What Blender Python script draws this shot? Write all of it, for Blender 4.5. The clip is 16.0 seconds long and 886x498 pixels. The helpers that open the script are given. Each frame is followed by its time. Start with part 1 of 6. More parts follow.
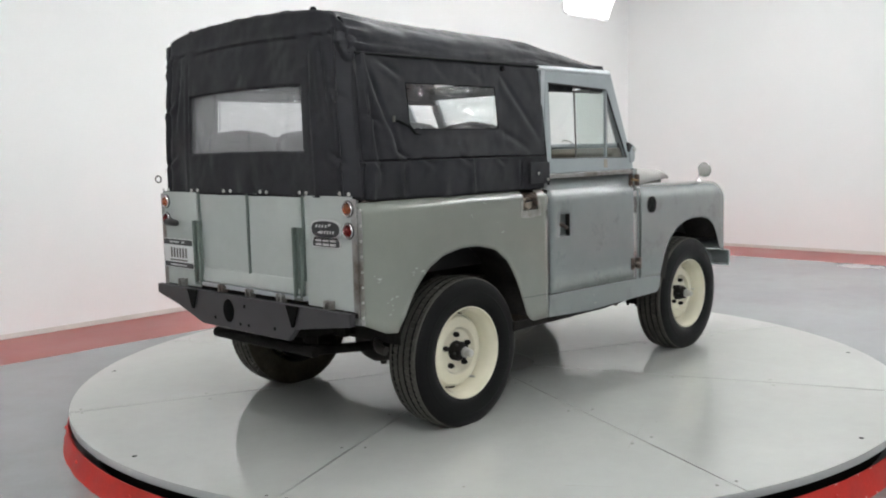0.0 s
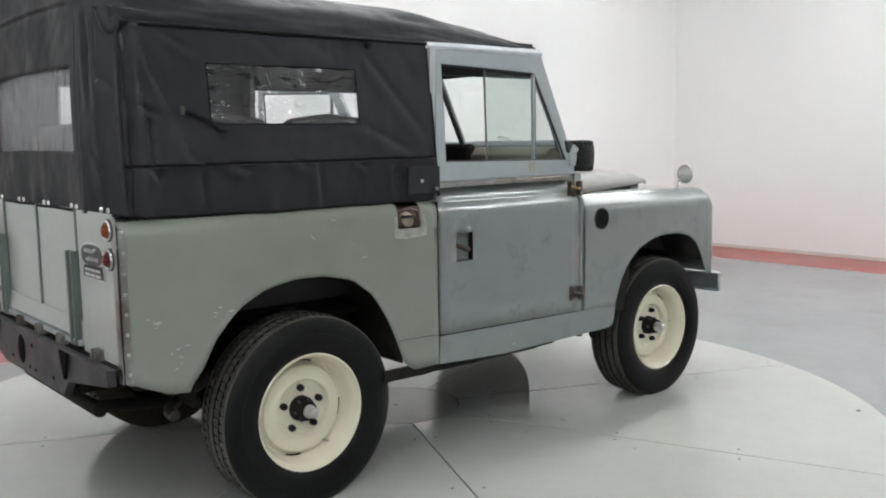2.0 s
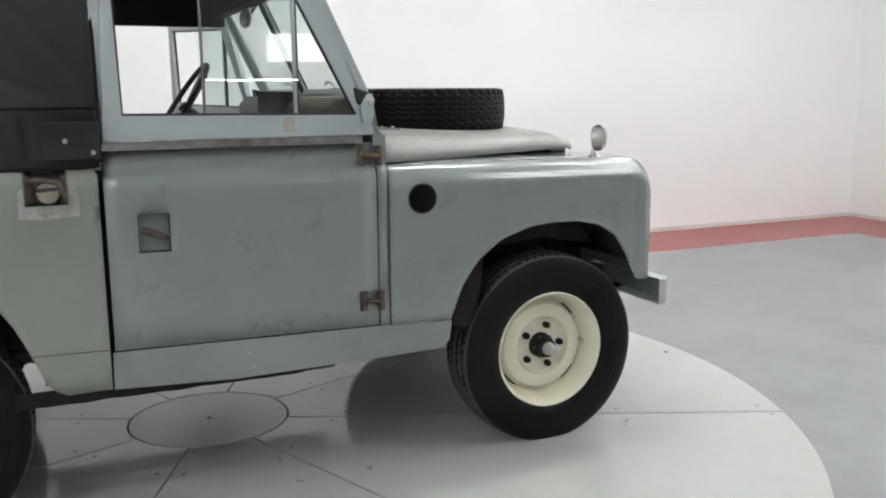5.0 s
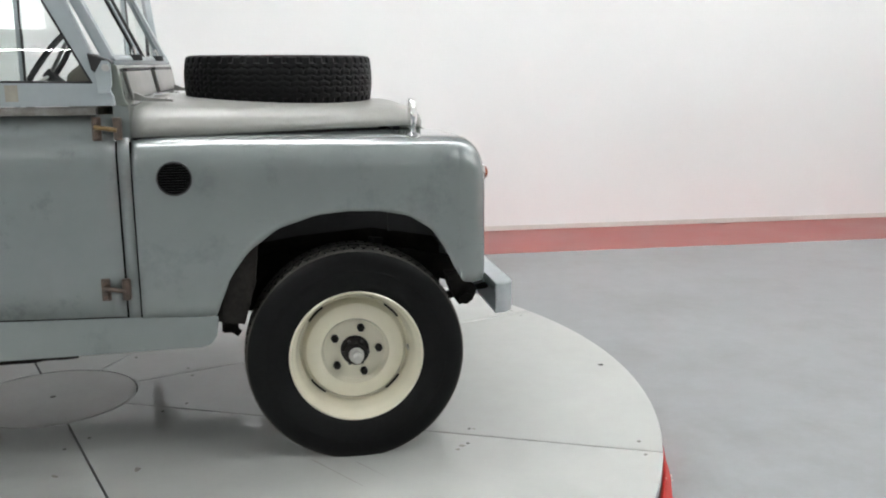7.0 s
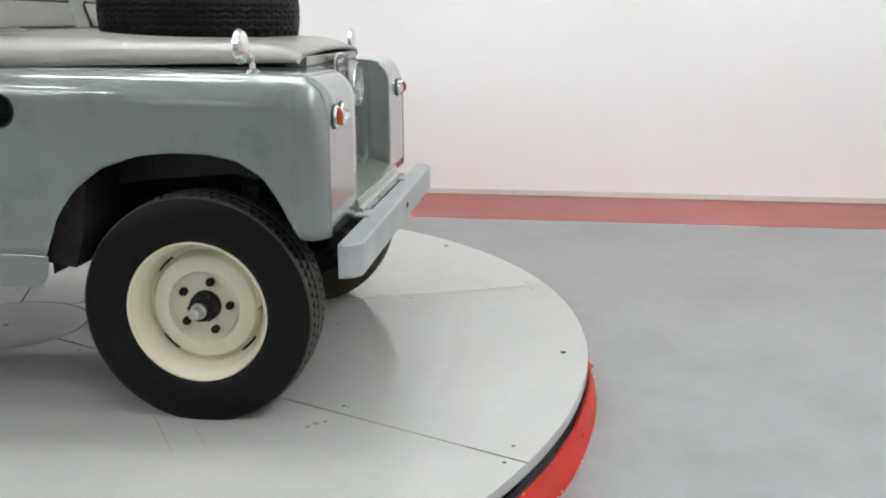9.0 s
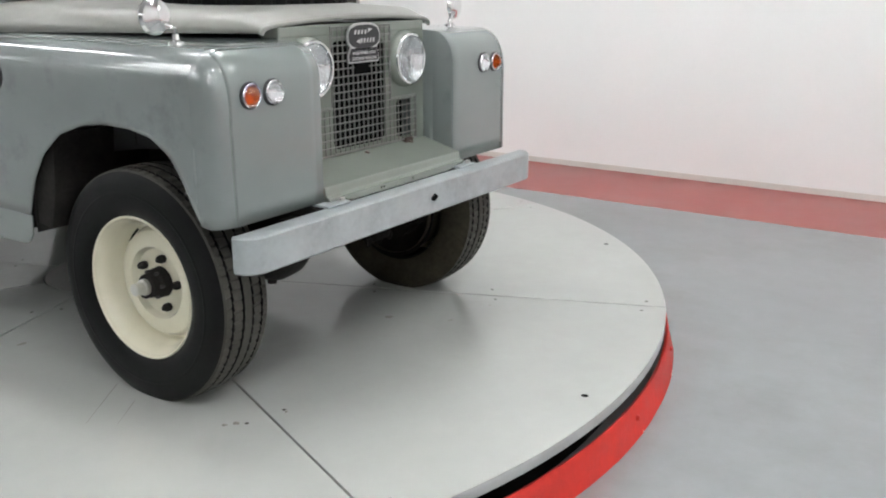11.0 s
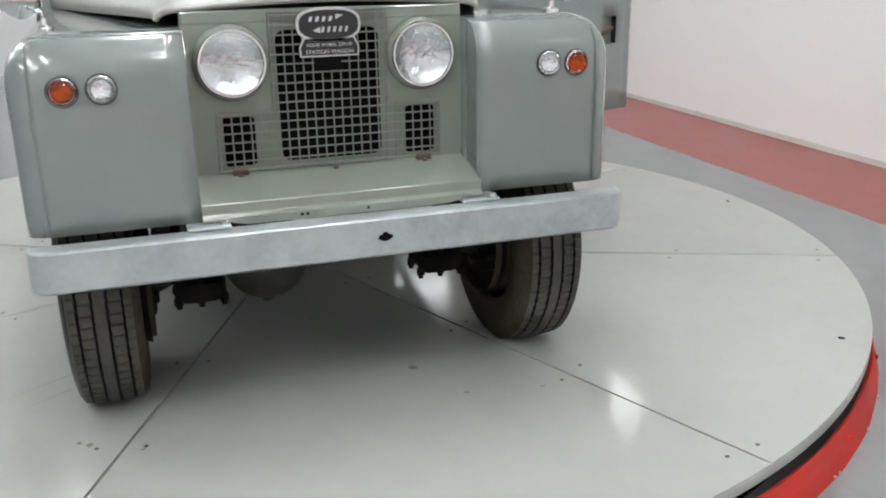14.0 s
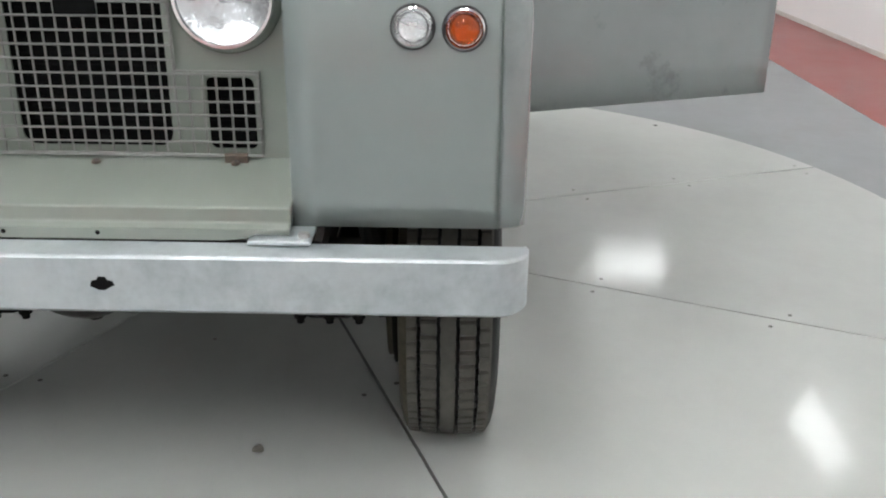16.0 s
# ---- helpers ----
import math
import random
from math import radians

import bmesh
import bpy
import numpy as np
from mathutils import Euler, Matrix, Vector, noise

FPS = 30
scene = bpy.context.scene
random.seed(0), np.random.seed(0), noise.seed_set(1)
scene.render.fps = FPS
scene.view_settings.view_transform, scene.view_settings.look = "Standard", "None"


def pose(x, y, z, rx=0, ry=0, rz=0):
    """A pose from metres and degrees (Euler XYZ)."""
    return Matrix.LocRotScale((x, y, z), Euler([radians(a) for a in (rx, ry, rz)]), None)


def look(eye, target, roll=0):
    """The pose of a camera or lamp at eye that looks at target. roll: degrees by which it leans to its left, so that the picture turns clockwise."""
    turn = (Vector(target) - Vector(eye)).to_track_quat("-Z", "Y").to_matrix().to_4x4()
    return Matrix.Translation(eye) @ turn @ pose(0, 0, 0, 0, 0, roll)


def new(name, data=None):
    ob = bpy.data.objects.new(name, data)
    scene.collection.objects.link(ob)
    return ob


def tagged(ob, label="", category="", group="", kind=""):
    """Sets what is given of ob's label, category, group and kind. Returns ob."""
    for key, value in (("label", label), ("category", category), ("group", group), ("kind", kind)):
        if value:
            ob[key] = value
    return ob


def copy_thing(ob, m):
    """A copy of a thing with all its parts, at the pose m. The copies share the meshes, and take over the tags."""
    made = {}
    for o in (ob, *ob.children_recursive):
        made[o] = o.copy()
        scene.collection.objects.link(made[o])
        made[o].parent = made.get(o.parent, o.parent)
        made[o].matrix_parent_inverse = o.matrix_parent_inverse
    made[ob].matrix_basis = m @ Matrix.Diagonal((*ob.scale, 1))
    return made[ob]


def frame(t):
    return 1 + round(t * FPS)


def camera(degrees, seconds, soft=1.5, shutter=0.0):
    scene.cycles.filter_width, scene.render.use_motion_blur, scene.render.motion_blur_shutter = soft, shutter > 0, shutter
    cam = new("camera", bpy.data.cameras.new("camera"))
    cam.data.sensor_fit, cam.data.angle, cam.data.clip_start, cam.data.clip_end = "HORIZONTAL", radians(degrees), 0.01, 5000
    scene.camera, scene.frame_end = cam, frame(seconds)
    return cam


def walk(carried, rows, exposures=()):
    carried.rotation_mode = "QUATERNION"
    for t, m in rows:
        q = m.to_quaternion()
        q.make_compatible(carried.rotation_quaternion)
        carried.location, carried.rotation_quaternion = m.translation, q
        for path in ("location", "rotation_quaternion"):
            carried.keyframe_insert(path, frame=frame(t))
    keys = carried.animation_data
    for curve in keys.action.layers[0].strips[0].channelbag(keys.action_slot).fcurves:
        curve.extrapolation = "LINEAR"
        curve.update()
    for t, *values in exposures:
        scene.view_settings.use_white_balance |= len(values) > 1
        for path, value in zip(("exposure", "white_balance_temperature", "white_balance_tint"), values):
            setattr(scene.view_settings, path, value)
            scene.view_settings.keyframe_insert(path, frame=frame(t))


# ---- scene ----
cam = camera(52.4, 16.0, soft=2.0)

PATH = [
    (0, (-3.198, -3.679, 1.356), (-1.761, -2.305, 1.136), -1.40),
    (0.5, (-2.832, -3.625, 1.378), (-1.413, -2.235, 1.144), -1.32),
    (1, (-2.469, -3.632, 1.384), (-1.085, -2.208, 1.150), -1.29),
    (1.5, (-2.103, -3.658, 1.377), (-0.766, -2.188, 1.148), -1.11),
    (2, (-1.765, -3.620, 1.388), (-0.474, -2.112, 1.145), -0.91),
    (2.5, (-1.412, -3.635, 1.377), (-0.199, -2.066, 1.121), -0.92),
    (3, (-1.001, -3.712, 1.372), (0.090, -2.059, 1.096), -0.74),
    (3.5, (-0.677, -3.654, 1.372), (0.369, -1.974, 1.078), -0.39),
    (6, (1.278, -3.683, 1.338), (1.845, -1.803, 0.957), -0.62),
    (6.5, (1.651, -3.667, 1.330), (2.106, -1.760, 0.937), -0.42),
    (7, (1.990, -3.682, 1.337), (2.341, -1.755, 0.933), -0.23),
    (7.5, (2.346, -3.683, 1.306), (2.569, -1.738, 0.895), -0.56),
    (8, (2.696, -3.597, 1.302), (2.775, -1.647, 0.857), -0.53),
    (8.5, (2.998, -3.480, 1.272), (2.938, -1.535, 0.806), -0.30),
    (9, (3.312, -3.330, 1.239), (3.081, -1.400, 0.754), 0.0),
    (11.5, (4.665, -2.147, 1.256), (3.423, -0.687, 0.687), -0.13),
    (12, (4.828, -1.839, 1.237), (3.426, -0.534, 0.662), 0.03),
    (12.5, (4.914, -1.513, 1.244), (3.387, -0.364, 0.654), 0.30),
    (13, (5.004, -1.144, 1.252), (3.351, -0.185, 0.662), -0.18),
    (13.5, (5.020, -0.804, 1.233), (3.272, -0.026, 0.650), -1.01),
    (14, (4.976, -0.511, 1.267), (3.175, 0.097, 0.645), -0.87),
    (14.5, (4.900, -0.108, 1.228), (3.033, 0.250, 0.606), -0.22),
    (15, (4.722, 0.181, 1.218), (2.849, 0.398, 0.553), 0.64),
    (15.5, (4.462, 0.405, 1.226), (2.607, 0.539, 0.499), 1.19),
    (16, (4.149, 0.668, 1.193), (2.301, 0.649, 0.441), 0.63),
]
walk(cam, [(t, look(eye, target, roll)) for t, eye, target, roll in PATH], [(0, 0.0), (14.5, 0.0), (15.5, 0.14), (16, 0.18)])

# ---- world and exposure ----
world = bpy.data.worlds.new("world")
scene.world = world
world.use_nodes = True
world.node_tree.nodes["Background"].inputs[0].default_value = (0.9, 0.95, 1.0, 1)
world.node_tree.nodes["Background"].inputs[1].default_value = 0.05
LAMP = 5.3
TUBE_GLOW = 59.0

# ---- materials ----


def mat(name, col, rough=0.5, metal=0.0, vary=0.12, scale=3.0, fine=60.0, bump=0.0, rvary=0.1, stain=None, stain_scale=1.2, stain_at=0.62, coat=0.0, spec=0.5, bump_scale=None, island=0.0, soft_=0.16, coat_rough=0.06, folds_=None):
    m = bpy.data.materials.new(name)
    m.use_nodes = True
    nt = m.node_tree
    bs = nt.nodes["Principled BSDF"]
    bs.inputs["Metallic"].default_value = metal
    bs.inputs["Specular IOR Level"].default_value = spec
    bs.inputs["Coat Weight"].default_value = coat
    bs.inputs["Coat Roughness"].default_value = coat_rough
    tc = nt.nodes.new("ShaderNodeTexCoord")

    def noise_node(s, detail=4.0, rough_=0.6):
        n = nt.nodes.new("ShaderNodeTexNoise")
        n.inputs["Scale"].default_value = s
        n.inputs["Detail"].default_value = detail
        n.inputs["Roughness"].default_value = rough_
        nt.links.new(tc.outputs["Object"], n.inputs["Vector"])
        return n

    def ramp(src, lo, hi, a, b):
        r = nt.nodes.new("ShaderNodeMapRange")
        r.inputs["From Min"].default_value, r.inputs["From Max"].default_value = lo, hi
        r.inputs["To Min"].default_value, r.inputs["To Max"].default_value = a, b
        nt.links.new(src, r.inputs["Value"])
        return r.outputs["Result"]

    def math_node(op, a, b):
        n = nt.nodes.new("ShaderNodeMath")
        n.operation = op
        for i, x in enumerate((a, b)):
            if isinstance(x, (int, float)):
                n.inputs[i].default_value = x
            else:
                nt.links.new(x, n.inputs[i])
        return n.outputs[0]

    big, small = noise_node(scale), noise_node(fine, 3.0)
    tone = math_node("MULTIPLY", ramp(big.outputs["Fac"], 0.3, 0.7, 1 - vary, 1 + vary), ramp(small.outputs["Fac"], 0.3, 0.7, 1 - vary * 0.4, 1 + vary * 0.4))
    if island:
        geo = nt.nodes.new("ShaderNodeObjectInfo")
        tone = math_node("MULTIPLY", tone, ramp(geo.outputs["Random"], 0, 1, 1 - island, 1 + island))
    mul = nt.nodes.new("ShaderNodeVectorMath")
    mul.operation = "SCALE"
    mul.inputs[0].default_value = col
    nt.links.new(tone, mul.inputs["Scale"])
    out = mul.outputs["Vector"]
    if stain:
        sn = noise_node(stain_scale, 6.0, 0.65)
        mix = nt.nodes.new("ShaderNodeMix")
        mix.data_type = "RGBA"
        nt.links.new(ramp(sn.outputs["Fac"], stain_at - soft_, stain_at + 0.12, 0, 1), mix.inputs["Factor"])
        nt.links.new(out, mix.inputs["A"])
        mix.inputs["B"].default_value = (*stain, 1)
        out = mix.outputs["Result"]
    nt.links.new(out, bs.inputs["Base Color"])
    nt.links.new(ramp(big.outputs["Fac"], 0.3, 0.7, max(0.02, rough - rvary), min(1, rough + rvary)), bs.inputs["Roughness"])
    if bump:
        b = nt.nodes.new("ShaderNodeBump")
        b.inputs["Strength"].default_value = bump
        b.inputs["Distance"].default_value = 0.004
        src = noise_node(bump_scale, 3.0) if bump_scale else small
        nt.links.new(src.outputs["Fac"], b.inputs["Height"])
        nt.links.new(b.outputs["Normal"], bs.inputs["Normal"])
        if folds_:
            b2 = nt.nodes.new("ShaderNodeBump")
            b2.inputs["Strength"].default_value, b2.inputs["Distance"].default_value = folds_[1], folds_[2]
            f_src = noise_node(folds_[0], 2.0, 0.45)
            f_src.inputs["Distortion"].default_value = 0.2
            nt.links.new(f_src.outputs["Fac"], b2.inputs["Height"])
            nt.links.new(b2.outputs["Normal"], b.inputs["Normal"])
    return m


def lens_mat(name, col):
    """Moulded coloured glass over a bright bowl."""
    m = bpy.data.materials.new(name)
    m.use_nodes = True
    nt = m.node_tree
    bs = nt.nodes["Principled BSDF"]
    bs.inputs["Base Color"].default_value = (*col, 1)
    bs.inputs["Roughness"].default_value = 0.05
    bs.inputs["Transmission Weight"].default_value = 0.9
    bs.inputs["IOR"].default_value = 1.45
    tc, n, bp = (nt.nodes.new("ShaderNode" + k) for k in ("TexCoord", "TexNoise", "Bump"))
    n.inputs["Scale"].default_value = 70.0
    nt.links.new(tc.outputs["Object"], n.inputs["Vector"])
    nt.links.new(n.outputs["Fac"], bp.inputs["Height"])
    bp.inputs["Strength"].default_value, bp.inputs["Distance"].default_value = 0.25, 0.004
    nt.links.new(bp.outputs["Normal"], bs.inputs["Normal"])
    return m


def pane_mat(name, tint, rough, gloss, wave=0.0, wave_scale=8.0, haze=0.0, stretch=(1, 1, 1)):
    """A thin clear sheet: see-through, with a share of mirror gloss; haze is a share of scatter."""
    m = bpy.data.materials.new(name)
    m.use_nodes = True
    nt = m.node_tree
    nt.nodes.remove(nt.nodes["Principled BSDF"])
    tr, gl, mx = (nt.nodes.new("ShaderNode" + k) for k in ("BsdfTransparent", "BsdfGlossy", "MixShader"))
    tr.inputs[0].default_value = (*tint, 1)
    gl.inputs["Roughness"].default_value = rough
    if wave:
        tc, n, bp = (nt.nodes.new("ShaderNode" + k) for k in ("TexCoord", "TexNoise", "Bump"))
        n.inputs["Scale"].default_value, n.inputs["Detail"].default_value = wave_scale, 2.5
        n.inputs["Distortion"].default_value = 1.2
        mp = nt.nodes.new("ShaderNodeMapping")
        mp.inputs["Scale"].default_value = stretch
        nt.links.new(tc.outputs["Object"], mp.inputs["Vector"])
        nt.links.new(mp.outputs["Vector"], n.inputs["Vector"])
        nt.links.new(n.outputs["Fac"], bp.inputs["Height"])
        bp.inputs["Strength"].default_value, bp.inputs["Distance"].default_value = wave, 0.03
        nt.links.new(bp.outputs["Normal"], gl.inputs["Normal"])
    under = tr.outputs[0]
    if haze:
        df, m2 = nt.nodes.new("ShaderNodeBsdfDiffuse"), nt.nodes.new("ShaderNodeMixShader")
        df.inputs[0].default_value = (0.80, 0.80, 0.82, 1)
        m2.inputs[0].default_value = haze
        nt.links.new(under, m2.inputs[1])
        nt.links.new(df.outputs[0], m2.inputs[2])
        under = m2.outputs[0]
    mx.inputs[0].default_value = gloss
    nt.links.new(under, mx.inputs[1])
    nt.links.new(gl.outputs[0], mx.inputs[2])
    nt.links.new(mx.outputs[0], nt.nodes["Material Output"].inputs["Surface"])
    return m


def glow_mat(name, col, strength):
    m = bpy.data.materials.new(name)
    m.use_nodes = True
    bs = m.node_tree.nodes["Principled BSDF"]
    bs.inputs["Base Color"].default_value = (0.8, 0.8, 0.8, 1)
    bs.inputs["Emission Color"].default_value = (*col, 1)
    bs.inputs["Emission Strength"].default_value = strength
    return m


M_WALL = mat("wall_paint", (0.865, 0.868, 0.862), 0.6, vary=0.015, scale=0.7, fine=40, bump=0.05, spec=0.15)
# dark base gives the unlit look of the hall's far end
M_FARWALL = mat("far_wall_dimmed", (0.24, 0.24, 0.235), 0.6, vary=0.04, scale=0.8)
M_CEIL = mat("ceiling_paint", (0.78, 0.78, 0.78), 0.8, vary=0.03)
M_FLOOR = mat("grey_epoxy", (0.250, 0.260, 0.268), 0.21, vary=0.06, scale=0.8, fine=5, rvary=0.04, bump=0.03, stain=(0.208, 0.212, 0.212), stain_scale=1.6, stain_at=0.66, soft_=0.2)
M_STRIP = mat("red_epoxy", (0.31, 0.066, 0.06), 0.35, vary=0.08, scale=1.2, fine=30, bump=0.04, rvary=0.05)
M_TRIM = mat("cream_trim", (0.66, 0.64, 0.60), 0.5, vary=0.08)
M_PANEL = mat("platform_white", (0.435, 0.442, 0.420), 0.10, vary=0.04, scale=1.3, fine=12, rvary=0.03, spec=0.44, bump=0.02, island=0.02)
M_CAP = mat("worn_filler_cap", (0.30, 0.25, 0.20), 0.4, metal=0.4, vary=0.25, scale=30)
M_HUBPLATE = mat("worn_hub_plate", (0.37, 0.37, 0.345), 0.24, vary=0.03, scale=9, fine=60, rvary=0.02, bump=0.03)
M_EDGE = mat("platform_edge", (0.42, 0.43, 0.43), 0.35, metal=0.3, vary=0.08, rvary=0.05)
M_RED = mat("red_skirt", (0.50, 0.028, 0.020), 0.5, spec=0.3, vary=0.14, scale=6, fine=50, bump=0.3, bump_scale=25.0)
# near black, so shade in gaps and holes sits in the colour
M_BLACKGAP = mat("dark_recess", (0.006, 0.006, 0.006), 0.9, spec=0.05)
M_PAINT = mat("grey_body_paint", (0.186, 0.208, 0.203), 0.21, vary=0.05, scale=2.6, fine=9, rvary=0.05, coat=1.0, coat_rough=0.065, bump=0.04, bump_scale=5.0, stain=(0.112, 0.126, 0.126), stain_scale=5.0, stain_at=0.70)
M_DOOR = mat("scuffed_door_paint", (0.186, 0.208, 0.206), 0.21, vary=0.06, scale=2.6, fine=9, rvary=0.05, coat=1.0, coat_rough=0.065, bump=0.05, bump_scale=5.0, stain=(0.072, 0.082, 0.084), stain_scale=6.5, stain_at=0.72, soft_=0.14)
M_TUB = mat("olive_grey_paint", (0.198, 0.211, 0.183), 0.21, vary=0.05, scale=2.4, fine=9, rvary=0.05, coat=1.0, coat_rough=0.065, bump=0.05, bump_scale=5.0, stain=(0.225, 0.235, 0.215), stain_scale=6.0, stain_at=0.80, soft_=0.10)
M_FRONT = mat("front_grey_paint", (0.196, 0.215, 0.187), 0.21, vary=0.03, scale=2.2, fine=9, coat=0.5, coat_rough=0.065, bump=0.03, bump_scale=6.0, rvary=0.04)
M_WINGFRONT = mat("wing_front_paint", (0.190, 0.214, 0.206), 0.21, vary=0.03, scale=2.2, fine=9, coat=0.9, coat_rough=0.065, bump=0.03, bump_scale=6.0, rvary=0.04)
# body grey lightened for the rear faces, which get little light
M_REAR = mat("rear_lightened_grey", (0.41, 0.44, 0.42), 0.36, vary=0.04, scale=3, fine=12, coat=0.2, rvary=0.05)
M_CHAN = mat("green_channel", (0.10, 0.125, 0.11), 0.45, vary=0.15)
M_BONNET = mat("worn_bonnet_paint", (0.265, 0.262, 0.245), 0.36, vary=0.08, scale=4, fine=25, coat=0.12, coat_rough=0.2, rvary=0.08, stain=(0.20, 0.195, 0.18), stain_scale=6.0, stain_at=0.66)
M_GALV = mat("galvanised_steel", (0.45, 0.485, 0.50), 0.42, metal=0.5, vary=0.15, scale=12, fine=60, rvary=0.12, stain=(0.56, 0.59, 0.60), stain_scale=5.0, stain_at=0.62)
M_DOORTOP = mat("door_top_paint", (0.36, 0.40, 0.415), 0.4, vary=0.06, scale=4, fine=40)
M_RAIL = mat("worn_galvanised", (0.34, 0.34, 0.33), 0.4, metal=0.7, vary=0.2, scale=8, fine=50, stain=(0.14, 0.11, 0.09), stain_scale=6.0, stain_at=0.58)
M_RUST = mat("rusty_hinge", (0.065, 0.05, 0.04), 0.5, metal=0.3, vary=0.35, scale=25, fine=90, bump=0.3, stain=(0.13, 0.085, 0.06), stain_scale=30, stain_at=0.6)
M_CHROME = mat("chrome", (0.82, 0.82, 0.82), 0.08, metal=1.0, vary=0.03, rvary=0.04)
M_CANVAS = mat("black_canvas", (0.0155, 0.0155, 0.0190), 0.55, vary=0.30, scale=4, fine=300, bump=0.25, spec=0.26, folds_=(4.5, 0.75, 0.035))
M_CANVAS2 = mat("black_canvas_band", (0.006, 0.006, 0.007), 0.85, vary=0.15, scale=5, fine=500, bump=0.35, spec=0.25)
M_RUBBER = mat("tyre_rubber", (0.0062, 0.0062, 0.0064), 0.48, vary=0.25, scale=6, fine=90, rvary=0.1, bump=0.08, spec=0.12)
M_TREAD = mat("dusty_tread", (0.054, 0.051, 0.043), 0.8, vary=0.3, scale=8, fine=70, bump=0.2)
M_RIM = mat("cream_rim", (0.74, 0.70, 0.56), 0.23, vary=0.03, scale=8, fine=40, coat=0.3, rvary=0.03)
M_BLACK = mat("black_steel", (0.022, 0.021, 0.022), 0.5, vary=0.2, scale=8, fine=60, bump=0.1)
M_CROSS = mat("black_crossmember", (0.027, 0.0255, 0.029), 0.4, vary=0.15, scale=6, fine=60, bump=0.06)
M_UNDER = mat("dirty_underside", (0.016, 0.0145, 0.0135), 0.75, vary=0.4, scale=10, fine=60, bump=0.3, spec=0.08)
M_OILY = mat("oily_casting", (0.020, 0.018, 0.0155), 0.55, metal=0.1, vary=0.4, scale=14, fine=60, bump=0.35)
M_VINYL = mat("black_vinyl", (0.02, 0.02, 0.02), 0.4, vary=0.15, bump=0.1)
M_TRIMBLUE = mat("olive_trim", (0.105, 0.092, 0.062), 0.6, vary=0.1)
M_AMBER = lens_mat("amber_lens", (0.46, 0.062, 0.003))
M_DULLAMBER = lens_mat("dull_amber_lens", (0.34, 0.085, 0.03))
M_REDLENS = lens_mat("red_lens", (0.16, 0.008, 0.008))
M_CLEARLENS = lens_mat("clear_lens", (0.95, 0.96, 0.97))
M_REFL = mat("headlight_bowl", (0.93, 0.94, 0.95), 0.13, metal=1.0, vary=0.10, scale=30, fine=90, bump=0.9, bump_scale=36.0, rvary=0.06)
M_WHITE = mat("white_plastic", (0.75, 0.75, 0.75), 0.4, vary=0.03)
M_DUSTY = mat("dusty_sidewall", (0.048, 0.042, 0.031), 0.8, vary=0.4, scale=7, fine=60, spec=0.1)
M_BRASS = mat("old_brass", (0.20, 0.135, 0.065), 0.4, metal=0.9, vary=0.2, scale=30)
M_SPOT = mat("oil_spot", (0.17, 0.155, 0.13), 0.4, vary=0.3, scale=40)
M_BADGE = mat("badge_black", (0.02, 0.02, 0.022), 0.35, vary=0.1, rvary=0.05)
M_SILVER = mat("badge_silver", (0.62, 0.62, 0.62), 0.35, metal=0.8, vary=0.08, rvary=0.05)
M_WIRE = mat("galvanised_wire", (0.18, 0.18, 0.168), 0.5, metal=0.4, vary=0.12, scale=20)
M_SCREW = mat("dark_screw", (0.10, 0.095, 0.085), 0.5, metal=0.5, vary=0.2)
M_STEEL = mat("bright_steel", (0.55, 0.54, 0.52), 0.35, metal=0.9, vary=0.1, rvary=0.05)
M_PATCH = mat("tape_residue", (0.36, 0.33, 0.27), 0.7, vary=0.1, scale=30)
M_PRIMER = mat("bare_primer", (0.27, 0.275, 0.255), 0.6, vary=0.25, scale=22, fine=90, stain=(0.17, 0.16, 0.14), stain_scale=25, stain_at=0.6)
M_CHIP = mat("bare_chip", (0.55, 0.40, 0.36), 0.7, vary=0.2, scale=40)
M_SCUFF = mat("pale_scuff", (0.27, 0.285, 0.265), 0.6, vary=0.2, scale=40)
M_GLASS = pane_mat("window_glass", (0.90, 0.94, 0.925), 0.0, 0.10)
M_VINYLWIN = pane_mat("clear_vinyl", (0.95, 0.96, 0.97), 0.025, 0.24, wave=1.0, wave_scale=5.0, haze=0.004, stretch=(0.7, 1, 1.8))
M_REARWIN = pane_mat("cloudy_vinyl", (0.92, 0.93, 0.94), 0.04, 0.14, wave=1.0, wave_scale=6.0, haze=0.30, stretch=(1, 1.6, 0.5))
M_HEADGLASS = pane_mat("headlight_glass", (0.93, 0.94, 0.95), 0.04, 0.16, wave=0.4, wave_scale=24.0, haze=0.02, stretch=(1, 5.0, 0.6))
M_LAMP = glow_mat("lamp_diffuser", (0.958, 0.985, 0.987), LAMP)
M_TUBE = glow_mat("fluorescent_tube", (0.958, 0.985, 0.987), TUBE_GLOW)

# ---- mesh helpers ----


def part(name, bm, material, parent=None, label="", smooth=True, solid=0.0, bevel=0.0, at=None, angle=35):
    me = bpy.data.meshes.new(name)
    if smooth:
        for f_ in bm.faces:
            f_.smooth = True
    bm.normal_update()
    bm.to_mesh(me)
    bm.free()
    me.materials.append(material)
    if smooth:
        me.set_sharp_from_angle(angle=radians(angle))
    ob = new(name, me)
    if parent is not None:
        ob.parent = parent
    if at is not None:
        ob.matrix_basis = at
    if label:
        tagged(ob, label)
    if solid:
        md = ob.modifiers.new("thickness", "SOLIDIFY")
        md.thickness, md.offset = solid, 0.0
    if bevel:
        md = ob.modifiers.new("edge", "BEVEL")
        md.width, md.segments, md.limit_method, md.angle_limit = bevel, 2, "ANGLE", radians(40)
    return ob


